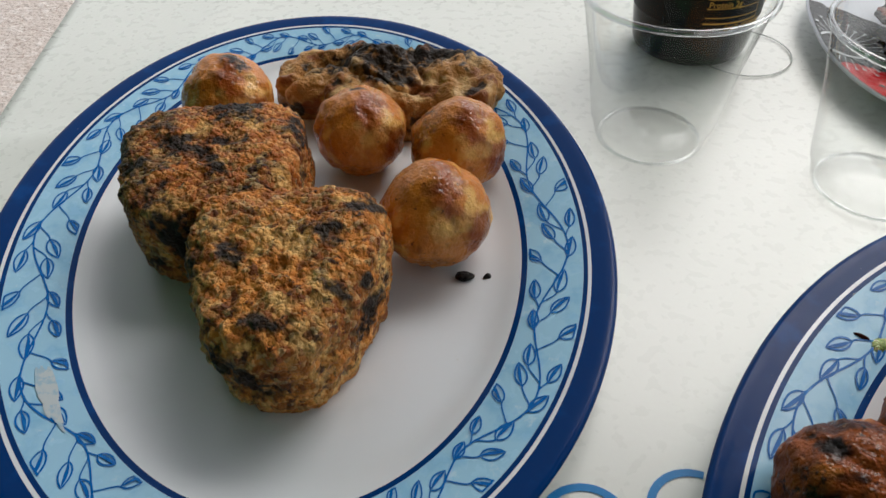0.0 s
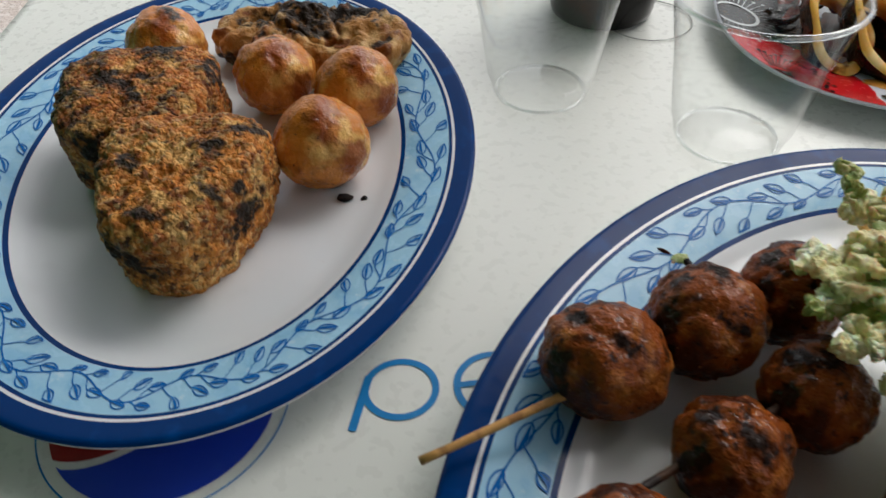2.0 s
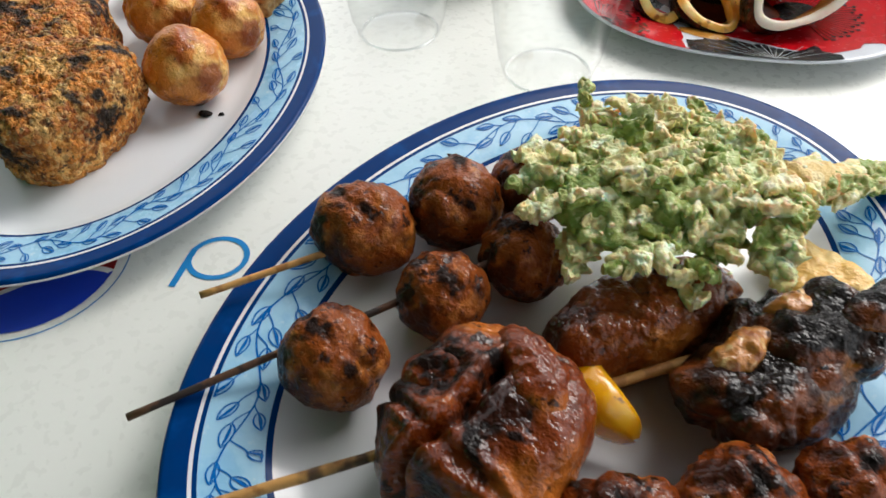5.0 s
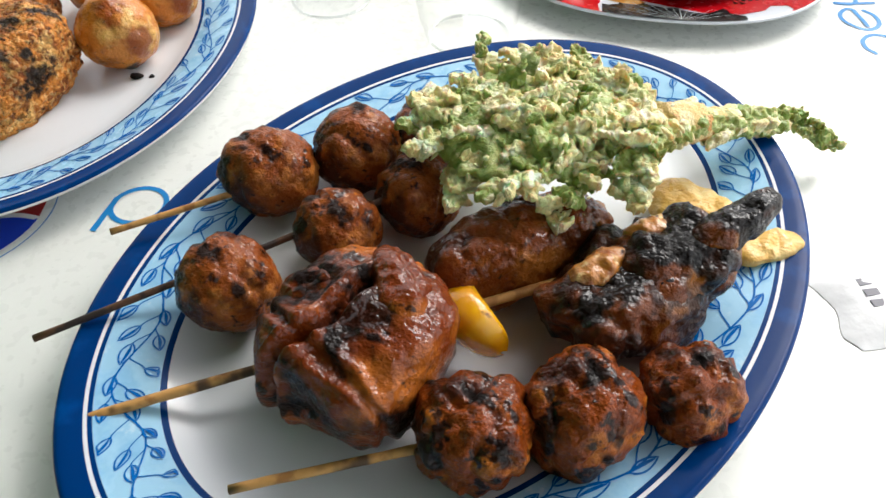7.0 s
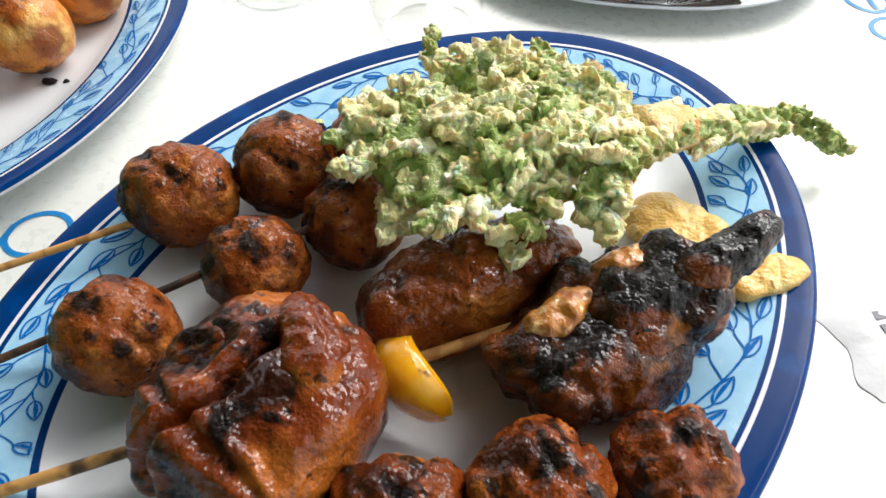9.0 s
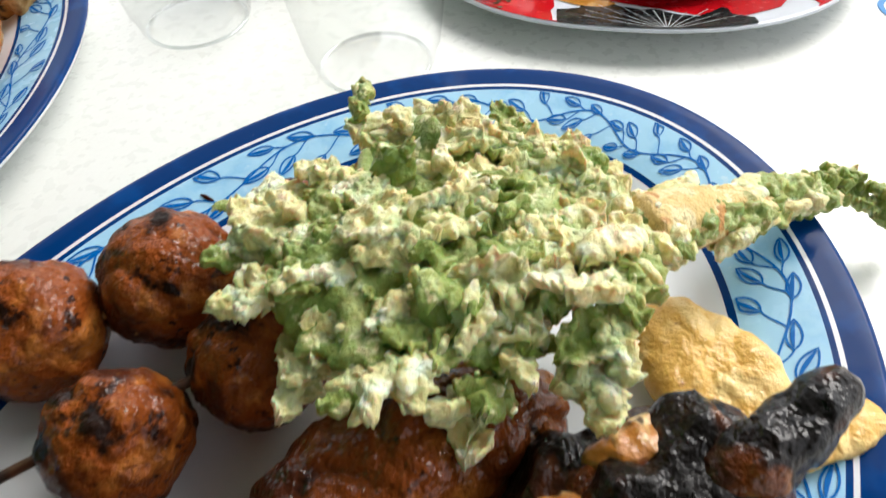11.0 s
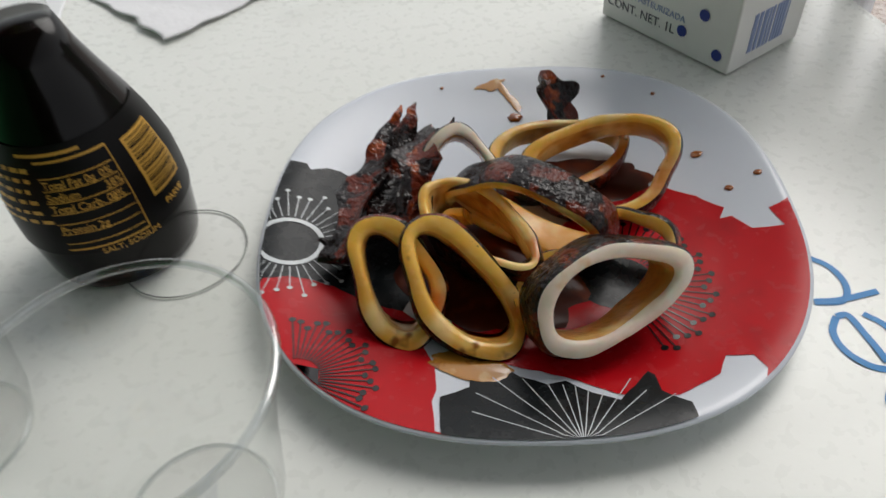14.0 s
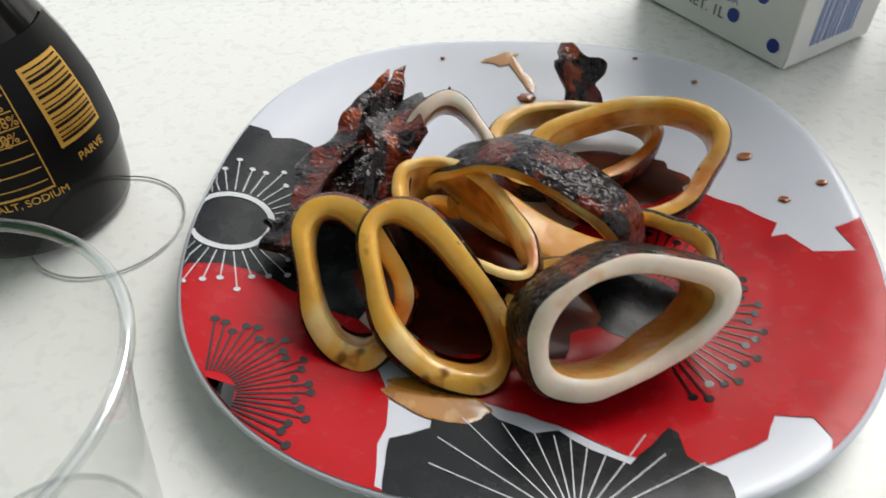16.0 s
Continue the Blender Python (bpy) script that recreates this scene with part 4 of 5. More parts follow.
M_PEPPER = material("yellow_pepper", srgb(240, 168, 6), 0.18, [(srgb(250, 196, 30), 60, 0.5, 0.2, 0.8), (srgb(120, 62, 14), 90, 0.68, 0.05, 0.9)], [(120, 0.0003)], coat=0.9, sss=0.05, coat_rough=0.04)
M_BATTER = material("pale_batter", srgb(238, 229, 172), 0.42, [(srgb(204, 208, 150), 80, 0.51, 0.14, 0.6), (srgb(252, 248, 220), 150, 0.50, 0.12, 0.85), (srgb(248, 226, 158), 70, 0.56, 0.10, 0.7), (srgb(150, 166, 92), 120, 0.66, 0.06, 0.5), (srgb(214, 152, 78), 150, 0.69, 0.05, 0.75)], [(420, 0.0010), (1100, 0.0005)], coat=0.35, rough_var=0.15, island=srgb(222, 216, 154), sss=0.4, coat_rough=0.05, spec=0.3)
M_LEAFGREEN = material("fried_leaf", srgb(158, 174, 94), 0.40, [(srgb(190, 200, 128), 110, 0.49, 0.14, 0.8), (srgb(240, 232, 182), 180, 0.55, 0.10, 0.8), (srgb(100, 128, 52), 80, 0.58, 0.10, 0.8)], [(420, 0.0010), (1100, 0.0005)], coat=0.35, rough_var=0.15, island=srgb(130, 154, 72), coat_rough=0.05, spec=0.3, sss=0.3)
M_CHIPS = material("golden_batter", srgb(232, 182, 84), 0.42, [(srgb(244, 212, 136), 70, 0.5, 0.12, 0.85), (srgb(170, 98, 36), 150, 0.66, 0.05, 0.8)], [(220, 0.0012), (800, 0.0005)], coat=0.4, sss=0.05)
M_STICK = material("bamboo_skewer", srgb(200, 150, 84), 0.55, [(srgb(150, 98, 46), 130, 0.5, 0.15, 0.8), (srgb(40, 24, 15), 45, 0.53, 0.10, 0.9)], [(500, 0.0003)])
M_STICK_BURNT = material("burnt_skewer", srgb(84, 54, 30), 0.6, [(srgb(30, 20, 15), 70, 0.45, 0.1, 0.95), (srgb(160, 110, 60), 110, 0.62, 0.06, 0.8)], [(500, 0.0004)])
M_SQUID = material("squid_flesh", srgb(248, 190, 84), 0.26, [(srgb(252, 224, 156), 34, 0.48, 0.16, 0.8), (srgb(204, 110, 22), 26, 0.49, 0.14, 0.88), (srgb(116, 50, 12), 60, 0.62, 0.08, 0.85), (srgb(26, 11, 6), 170, 0.68, 0.04, 0.92)], [(60, 0.0010)], coat=0.5, rough_var=0.1, coat_rough=0.04, sss=0.35, spec=0.3)
M_SQUID_PALE = material("squid_flesh_pale", srgb(253, 231, 210), 0.30, [(srgb(254, 246, 230), 50, 0.5, 0.14, 0.85), (srgb(226, 164, 80), 44, 0.62, 0.10, 0.8), (srgb(60, 28, 12), 260, 0.73, 0.03, 0.8)], [(90, 0.0004)], coat=0.4, rough_var=0.1, coat_rough=0.06, sss=0.25, spec=0.3)
M_LINING = material("squid_lining", srgb(232, 170, 82), 0.22, [(srgb(246, 210, 136), 40, 0.49, 0.16, 0.85), (srgb(140, 66, 14), 30, 0.55, 0.14, 0.85)], [(90, 0.0006)], coat=0.5, coat_rough=0.05, sss=0.2, spec=0.3)
M_SKIN = material("squid_skin", srgb(104, 34, 11), 0.3, [(srgb(168, 78, 30), 75, 0.57, 0.08, 0.85), (srgb(8, 6, 5), 60, 0.43, 0.07, 0.97), (srgb(40, 10, 7), 200, 0.55, 0.08, 0.85)], [(200, 0.002), (700, 0.0012)], coat=0.5, rough_var=0.14, coat_rough=0.03, spec=0.06)
M_SAUCE = material("brown_sauce", srgb(66, 20, 5), 0.35, [(srgb(110, 46, 10), 60, 0.5, 0.2, 0.7)], coat=0.1, spec=0.12)
M_SAUCE_THIN = material("thin_sauce", srgb(188, 128, 50), 0.15, [(srgb(208, 168, 104), 120, 0.52, 0.15, 0.8), (srgb(130, 66, 18), 90, 0.56, 0.1, 0.8)], coat=0.6)
M_OIL = material("dark_sauce", srgb(10, 16, 30), 0.1, [(srgb(40, 48, 60), 90, 0.55, 0.2, 0.6)], coat=0.8)
M_STEM = material("stem_batter", srgb(228, 196, 124), 0.45, [(srgb(246, 230, 178), 120, 0.5, 0.12, 0.85), (srgb(128, 142, 66), 90, 0.57, 0.08, 0.8), (srgb(196, 128, 58), 110, 0.62, 0.06, 0.8)], [(420, 0.0016), (1100, 0.0008)], coat=0.3, spec=0.3)
M_DRUM = material("glazed_chicken", srgb(122, 58, 16), 0.4, [(srgb(190, 118, 48), 32, 0.49, 0.16, 0.9), (srgb(46, 17, 7), 30, 0.51, 0.14, 0.94), (srgb(20, 9, 5), 140, 0.60, 0.08, 0.85)], [(110, 0.0010), (380, 0.0014), (1000, 0.0008)], coat=0.7, rough_var=0.12, coat_rough=0.03, spec=0.06, char=BURNT)
M_DROP = material("amber_sauce", srgb(150, 78, 20), 0.16, [(srgb(186, 118, 44), 200, 0.5, 0.2, 0.7)], coat=0.5)
FLOOR = 0.0056


def lump(name, label, category, mat, at, size, rz=0.0, rx=0.0, ry=0.0, e=(1.0, 1.0), level=5, rough=((60, 0.003), (180, 0.001)), seed=0.0, taper=0.0, parent=None, group="", bend=0.0, floor=FLOOR, marks=(), creases=(), folds=()):
    v, f = blob_verts(size, e[0], e[1], level, rough, seed, taper, bend)
    for cells, depth in creases:
        # narrow folds sunk into the surface
        n = v / np.array(size) ** 2
        n /= np.linalg.norm(n, axis=1)[:, None]
        line = np.abs(fractal(v * np.array([cells, cells, cells * 0.5]) + seed * 3.1 + 20, 2))
        v = v - n * (depth * np.clip(1 - line / 0.16, 0, 1) ** 1.5)[:, None]
    for nx, ny, nz, d, depth, wide in folds:
        # one long fold where a plane cuts the surface
        q = v @ np.array((nx, ny, nz)) - d + 0.0035 * fractal(v * 60 + seed, 2)
        n = v / np.array(size) ** 2
        n /= np.linalg.norm(n, axis=1)[:, None]
        v = v - n * (depth * np.exp(-(q / wide) ** 2) - 0.35 * depth * np.exp(-((np.abs(q) - 2.2 * wide) / wide) ** 2))[:, None]
    v = place(v, at, rz, rx, ry)
    if floor is not None:
        # the underside rests flat on the plate
        v[:, 2] = np.where(v[:, 2] < floor, floor + 0.02 * (v[:, 2] - floor), v[:, 2])
    c = np.array(at)
    ob = put(name, mesh_of(name, v - c, f, [mat]), parent)
    ob.location = at
    if marks:
        w, mask = v - c, np.zeros(len(v))
        for k, (dx, dy, dz, ra, rb, turn) in enumerate(marks):
            # a scorched patch on the skin round one direction
            d = np.array((dx, dy, dz), float)
            d /= np.linalg.norm(d)
            t1 = np.cross(d, (math.sin(turn), math.cos(turn), 0.3))
            t1 /= np.linalg.norm(t1)
            t2 = np.cross(d, t1)
            ra, rb = ra * 1.12, rb * 1.12
            q = (w @ t1 / ra) ** 2 + (w @ t2 / rb) ** 2
            mask = np.maximum(mask, np.clip(0.70 - 0.45 * q, 0, 1) * (w @ d > 0))
        ob.data.attributes.new("char", "FLOAT", "POINT").data.foreach_set("value", mask)
    return tagged(ob, label, category, group) if label and parent is None else ob


# ---- food on the first plate ----
lump("crusted_steak", "grilled herb-crusted steak, golden with black flecks", "steak", M_CRUST, (-0.0684, 0.1620, 0.0265), (0.0320, 0.0375, 0.0215), 4, 6, 0, (0.36, 0.70), 6, ((45, 0.0025), (160, 0.0022), (520, 0.0018)), 1.0, 0.33, creases=((90, 0.0012),), marks=((-1.0, -0.2, 0.1, 0.0140, 0.0260, 0.7), (-0.2, -1.0, 0.0, 0.0200, 0.0100, 0.4), (1.0, -0.3, 0.0, 0.0080, 0.0180, 0.2), (0.7, 0.6, 0.5, 0.0100, 0.0060, 0.2), (0.5, 0.3, 0.8, 0.0090, 0.0045, 0.7), (0.9, -0.2, 0.4, 0.0070, 0.0035, 0.3), (-0.6, -0.1, 0.8, 0.0080, 0.0040, 1.1), (0.0, -0.8, 0.5, 0.0100, 0.0030, 0.1), (0.75, -0.5, 0.6, 0.0090, 0.0030, 0.9)))
lump("crusted_steak", "grilled herb-crusted steak, heavily charred on top", "steak", M_CRUST_DARK, (-0.1092, 0.2183, 0.0265), (0.0355, 0.0350, 0.0210), 12, 4, 0, (0.36, 0.60), 6, ((45, 0.0025), (160, 0.0022), (520, 0.0014)), 2.0, 0.12, marks=((-1.0, 0.1, 0.3, 0.0120, 0.0260, 0.7), (0.0, -1.0, 0.1, 0.0260, 0.0100, 0.4), (0.9, 0.5, 0.4, 0.0120, 0.0090, 0.2), (0.1, 0.8, 0.6, 0.0140, 0.0090, 0.2), (-0.4, 0.0, 0.9, 0.0150, 0.0080, 0.7), (0.3, 0.2, 0.9, 0.0100, 0.0045, 0.3), (0.2, -0.4, 0.8, 0.0140, 0.0040, 1.2), (-0.8, -0.3, 0.5, 0.0090, 0.0060, 0.1)))
for k, (x, y, r) in enumerate(((-0.0215, 0.2070, 0.0213), (-0.0145, 0.2537, 0.0211), (-0.0583, 0.2629, 0.0206), (-0.1237, 0.2850, 0.0220))):
    lump("fried_dumpling", ("glazed golden brown dumpling ball with a scorched foot", "glazed golden dumpling ball on the plate", "glazed brown dumpling ball on the plate", "glazed dumpling ball with a burnt top")[k], "dumpling", M_DUMPLING, (x, y, FLOOR + r * 0.93), (r, r * 0.98, r * 0.95), 40 * k, level=5, rough=((40, 0.0024), (150, 0.0012), (420, 0.0004)), seed=5 + k, creases=((60, 0.0008),), group="dumpling balls", marks=(((0.4, -0.5, -0.75, 0.0070, 0.0045, 0.4),), ((-0.6, 0.1, 0.7, 0.0060, 0.0026, 0.9),), ((0, 0.3, 0.9, 0.0050, 0.0022, 0.2),), ((0.3, 0.1, 0.95, 0.0100, 0.0060, 0.5),))[k])
lump("grilled_fillet", "grilled fillet strip, charred black along the top", "fillet", M_FILLET, (-0.0532, 0.3105, 0.0190), (0.0580, 0.0260, 0.0150), -8, 8, 0, (0.7, 0.8), 6, ((50, 0.010), (160, 0.003), (420, 0.001)), 12.0, creases=((45, 0.004),), marks=((0.15, 0.55, 0.8, 0.0170, 0.0560, 0.0), (0.15, 0.55, 0.8, 0.0560, 0.0170, 0.0), (0.9, 0.3, 0.5, 0.0150, 0.0100, 0.4), (-0.9, 0.2, 0.6, 0.0080, 0.0060, 0.4), (0.3, -0.4, 0.9, 0.0050, 0.0120, 0.3)))
for k, (x, y) in enumerate(((-0.0087, 0.1914), (-0.0005, 0.1911))):
    lump("burnt_crumb", "small black burnt crumb beside a dumpling", "crumb", M_CHAR, (x, y, FLOOR + 0.0010), (0.0040 - 0.0024 * (k == 1), 0.0024 - 0.0012 * (k == 1), 0.0014), 20 * k, level=3, rough=((300, 0.001),), seed=k)

# worn patch of the first plate's rim
wp = np.array([(math.cos(a), math.sin(a)) for a in np.linspace(0, 2 * np.pi, 60, endpoint=False)])
wn = 1 + 0.5 * fractal(np.c_[wp * 2.2 + 4, 0 * wp[:, 0]], 3)
pv = []
for r in (0.0, 0.4, 0.75, 1.0):
    for k, (cx, sy) in enumerate(wp):
        w = wn[k]
        l, s = 0.338 + 0.017 * r * w * cx, 0.60 + 0.13 * r * w * sy * (1 - 0.5 * cx)
        x, y, d = band_point(l, s)
        pv.append((x, y, plate_z(d) + 0.00045))
pf = [(q * 60 + i, q * 60 + (i + 1) % 60, (q + 1) * 60 + (i + 1) % 60, (q + 1) * 60 + i) for q in range(3) for i in range(60)]
put("worn_patch", mesh_of("worn_patch", pv, pf, [M_CHIP]), plate_1, "pale worn patch in the print")


# ---- skewers and meat on the second plate ----
def skewer(label, a, b, burnt, seed, r=0.0017):
    a, b = np.array(a), np.array(b)
    n = 24
    p = [a + (b - a) * i / n for i in range(n + 1)]
    v, f = rod(p, r, 10, 0.05, seed)
    ob = put("skewer", mesh_of("skewer", v, f, [M_STICK_BURNT if burnt else M_STICK]))
    return tagged(ob, label, "skewer", "skewers")


skewer("thin bamboo skewer, scorched near the meatball", (0.0440, 0.0556, 0.0235), (0.1653, 0.1309, 0.026), False, 1, 0.0014)
skewer("thin bamboo skewer burnt black along its length", (0.0365, 0.0046, 0.0190), (0.1615, 0.0899, 0.026), True, 2, 0.0014)
skewer("bamboo skewer through the glazed pork, browned", (0.0612, -0.0247, 0.0140), (0.2865, 0.0750, 0.026), False, 3, 0.0019)
skewer("bamboo skewer through three meatballs", (0.1251, -0.0427, 0.0180), (0.2657, 0.0048, 0.022), False, 4, 0.0016)
MB = ((0.0986, 0.0965, 0.0206), (0.1334, 0.1154, 0.0206), (0.1658, 0.1323, 0.0195), (0.1017, 0.0334, 0.0196), (0.1354, 0.0672, 0.0172), (0.1643, 0.0907, 0.0182))
MARKS = (((0.25, -0.35, 0.9, 0.0075, 0.0042, 0.9), (-0.5, 0.2, 0.9, 0.0050, 0.0030, 0.2)), ((0.10, 0.2, 0.95, 0.0080, 0.0040, 1.4), (0.3, -0.6, 0.6, 0.0060, 0.0025, 0.3)), ((0, 0, 1, 0.008, 0.004, 0.5),),
         ((-0.1, -0.1, 1, 0.0070, 0.0050, 0.4), (0.5, -0.6, 0.5, 0.0060, 0.0030, 1.2)), ((0.2, -0.3, 0.9, 0.0085, 0.0050, 0.8),), ((-0.1, 0, 1, 0.0090, 0.0048, 0.3),))
for k, (x, y, r) in enumerate(MB):
    lump("meatball", "browned grilled meatball with black char marks on a skewer", "meatball", M_MEATBALL, (x, y, FLOOR + r * 0.95), (r, r * 0.97, r * 0.96), 33 * k, level=5, rough=((55, 0.0034), (190, 0.0013), (480, 0.0008)), seed=20 + k, creases=((45, 0.0012),), group="meatballs", marks=MARKS[k])
for k, (x, y, r) in enumerate(((0.1976, -0.0189, 0.0186), (0.2305, -0.0091, 0.0188), (0.2664, 0.0054, 0.0160))):
    lump("meatball", "dark reddish wrinkled meatball, shiny with glaze", "meatball", M_MEATBALL_B, (x, y, FLOOR + r * 0.95), (r * 0.98, r * 0.97, r), 50 * k, e=(0.8, 0.85), level=5, rough=((60, 0.0034), (150, 0.0026), (420, 0.0010)), seed=40 + k, creases=((70, 0.0022),), group="meatballs", marks=(((0.1, 0.1, 0.9, 0.0090, 0.0035, 0.6 + k), (0.4, -0.7, 0.1, 0.0050, 0.0030, 0.4)),)[0])
# the large left marks are char that also paints the unlit side dark
pork = lump("glazed_pork", "thick chunk of glazed grilled pork, dark and shiny", "pork", M_GLAZED, (0.1570, 0.0080, 0.0275), (0.0285, 0.0325, 0.0235), -24, 0, 8, (0.66, 0.70), 6, ((38, 0.006), (110, 0.0016), (380, 0.0007)), 61.0, folds=((0.97, -0.22, 0.05, -0.0065, 0.0060, 0.0020), (0.2, 0.95, 0.2, -0.0160, 0.0024, 0.0014)), marks=((-0.9, 0.2, 0.5, 0.0150, 0.0240, 0.9), (-0.5, 0.5, 0.8, 0.0120, 0.0070, 0.3), (-0.1, -0.6, 0.7, 0.0110, 0.0026, 1.3), (0.1, 0.5, 0.9, 0.0080, 0.0030, 0.2), (0.15, -0.4, 0.8, 0.0100, 0.0020, 0.2), (-0.5, -0.7, 0.0, 0.0120, 0.0050, 0.5)))
lump("glazed_pork_fold", "", "", M_GLAZED, (-0.012, 0.013, 0.011), (0.0180, 0.0100, 0.0105), 34, 0, 0, (0.8, 0.8), 5, ((60, 0.004), (160, 0.0016), (400, 0.0006)), 63.0, parent=pork, floor=None, creases=((60, 0.002),), marks=((-0.5, -0.2, 0.8, 0.0130, 0.0070, 0.5),))
lump("glazed_pork_fold", "", "", M_GLAZED, (0.011, 0.012, 0.0125), (0.0100, 0.0190, 0.0115), 25, 0, 0, (0.8, 0.8), 5, ((60, 0.004), (160, 0.0016), (400, 0.0006)), 64.0, parent=pork, floor=None, creases=((60, 0.0014),))
# pepper wedge: a fat bent lobe cut from the shell of the pepper
pv, pf = [], []
for q in range(25):
    a = -1 + q / 12
    w = 0.0092 * math.sqrt(max(1 - abs(a) ** 3.2, 0.012))
    for k in range(16):
        t = 2 * np.pi * k / 16
        pv.append((0.0185 * a, w * math.cos(t), (0.0042 if math.sin(t) > 0 else 0.0020) * math.sin(t) * (w / 0.0092) + 0.0105 * (1 - a * a) - 0.0030 * math.cos(t) ** 2))
pf = [(q * 16 + k, q * 16 + (k + 1) % 16, (q + 1) * 16 + (k + 1) % 16, (q + 1) * 16 + k) for q in range(24) for k in range(16)] + [tuple(range(15, -1, -1)), tuple(24 * 16 + k for k in range(16))]
pv = np.array(pv)
pv = pv + 0.0010 * fractal(pv * 90 + 4, 2)[:, None]
ob = put("yellow_pepper", mesh_of("yellow_pepper", place(pv, (0.1945, 0.0335, 0.0165), -58, 48, 0), pf, [M_PEPPER]))
tagged(ob, "shiny yellow bell pepper wedge on the skewer", "pepper")
lump("glazed_drumette", "long glazed brown chicken piece beside the pork", "chicken", M_DRUM, (0.2086, 0.0615, 0.0240), (0.0400, 0.0180, 0.0170), 28, 0, 0, (0.8, 0.85), 6, ((45, 0.005), (140, 0.0016), (400, 0.0007)), 71.0, creases=((45, 0.002),))
wing = lump("charred_wing", "glazed chicken wing burnt black at its edges", "chicken wing", M_WING, (0.2528, 0.0454, 0.0250), (0.0390, 0.0250, 0.0190), 40, 0, 0, (0.75, 0.75), 6, ((34, 0.010), (100, 0.0036), (420, 0.0007)), 81.0, creases=((40, 0.003),))
lump("wing_tip", "", "", M_WING, (0.0310, 0.0170, 0.0190), (0.0190, 0.0070, 0.0065), 36, 0, -12, (0.8, 0.8), 5, ((70, 0.004), (260, 0.0010)), 83.0, parent=wing, floor=None)
lump("wing_flesh", "", "", M_WING, (0.012, 0.006, 0.010), (0.0240, 0.0160, 0.0100), 45, 0, 0, (0.8, 0.8), 5, ((70, 0.006), (200, 0.0016), (500, 0.0005)), 84.0, parent=wing, floor=None, marks=((0.3, 0.1, 0.9, 0.0120, 0.0060, 0.4), (-0.5, -0.3, 0.8, 0.0080, 0.0040, 0.9)))
lump("wing_meat", "", "", M_FLESH, (-0.015, -0.003, 0.0085), (0.0150, 0.0060, 0.0085), 34, 0, 0, (0.8, 0.8), 5, ((80, 0.004), (300, 0.0012)), 86.0, parent=wing, floor=None)
lump("wing_meat", "", "", M_FLESH, (0.002, 0.016, 0.0110), (0.0110, 0.0062, 0.0065), 40, 0, 0, (0.8, 0.8), 5, ((80, 0.004), (300, 0.0012)), 87.0, parent=wing, floor=None)

# ---- leaf tempura ----
tempura = thing("leaf_tempura", "battered and fried leafy green sprig, pale crisp batter", "tempura")
ROOT = np.array((0.2607, 0.1173, 0.046))
FAN_TIPS = ((0.2465, 0.0665), (0.2208, 0.0619), (0.1969, 0.0630), (0.1770, 0.0736), (0.1632, 0.0898), (0.1575, 0.1077), (0.1599, 0.1259), (0.1857, 0.1580), (0.2143, 0.1486), (0.2476, 0.1291))


def gather(pieces):
    V, Fc, base = [], [], 0
    for v, f in pieces:
        V.append(v)
        Fc.append(f + base)
        base += len(v)
    return np.concatenate(V), np.concatenate(Fc)


def leaflet(r, at, length, width, thick, rz, rx, ry, level=3):
    """A small crumb of batter or curled leaf end."""
    base, faces = ico(level)
    o = r.uniform(0, 30, 3)
    d = base * np.array((length, width, thick))
    d = d + base * (0.35 * thick * fractal(base * 3 + o, 3))[:, None]
    return place(d, at, rz, rx, ry), faces


def frill(r, at, length, width, rz, rx, ry):
    """A leaf under batter: a thick ragged sheet with ribs, curled at the edges."""
    n, m = 34, 21
    u, w = np.meshgrid(np.linspace(0, 1, n), np.linspace(-1, 1, m), indexing="ij")
    u, w = u.ravel(), w.ravel()
    o = r.uniform(0, 30, 3)
    edge = 1 + 0.95 * fractal(np.stack([u * 7 + o[0], np.sign(w) * 3, 0 * u + o[1]], 1), 3)
    half = width * np.sin(np.pi * (0.10 + 0.84 * u)) ** 0.7 * edge
    x = length * (u - 0.5) + 0.10 * length * fractal(np.stack([w * 4 + o[2], u * 2, 0 * u], 1), 3) * u
    y = half * w
    p = np.stack([x, y, 0 * x], 1)
    z = r.uniform(-0.25, 0.45) * width * w ** 2 + 0.0034 * fractal(p * 95 + o, 2) + 0.0026 * (0.35 - np.abs(fractal(p * 190 + o[::-1], 2))) + 0.0018 * fractal(p * 480 + o, 2)
    thick = 0.0006 + 0.0012 * np.clip(1 - w ** 4, 0, 1)
    top = np.stack([x, y, z + thick], 1)
    low = np.stack([x, y, z - thick], 1)
    k = n * m
    q = np.arange(k).reshape(n, m)
    f = np.stack([q[:-1, :-1], q[1:, :-1], q[1:, 1:], q[:-1, 1:]], -1).reshape(-1, 4)
    rim = np.concatenate([q[:, 0], q[-1, 1:], q[-2::-1, -1], q[0, -2:0:-1]])
    nx = np.roll(rim, -1)
    f = np.concatenate([f, f[:, ::-1] + k, np.stack([rim, rim + k, nx + k, nx], 1)])
    tri = np.concatenate([f[:, [0, 1, 2]], f[:, [0, 2, 3]]])
    return place(np.concatenate([top, low]), at, rz, rx, ry), tri


def clump(r, at, length, width, thick, rz, rx, ry):
    """A knob of puffed batter round a leaf end, with a craggy skin."""
    o = r.uniform(0, 40)
    v, f = blob_verts((length, width, thick), 0.9, 0.9, 4, ((140, 0.0022), (380, 0.0013), (800, 0.0006)), o, r.uniform(-0.4, 0.4), r.uniform(-0.2, 0.2) * thick)
    return place(v, at, rz, rx, ry), f


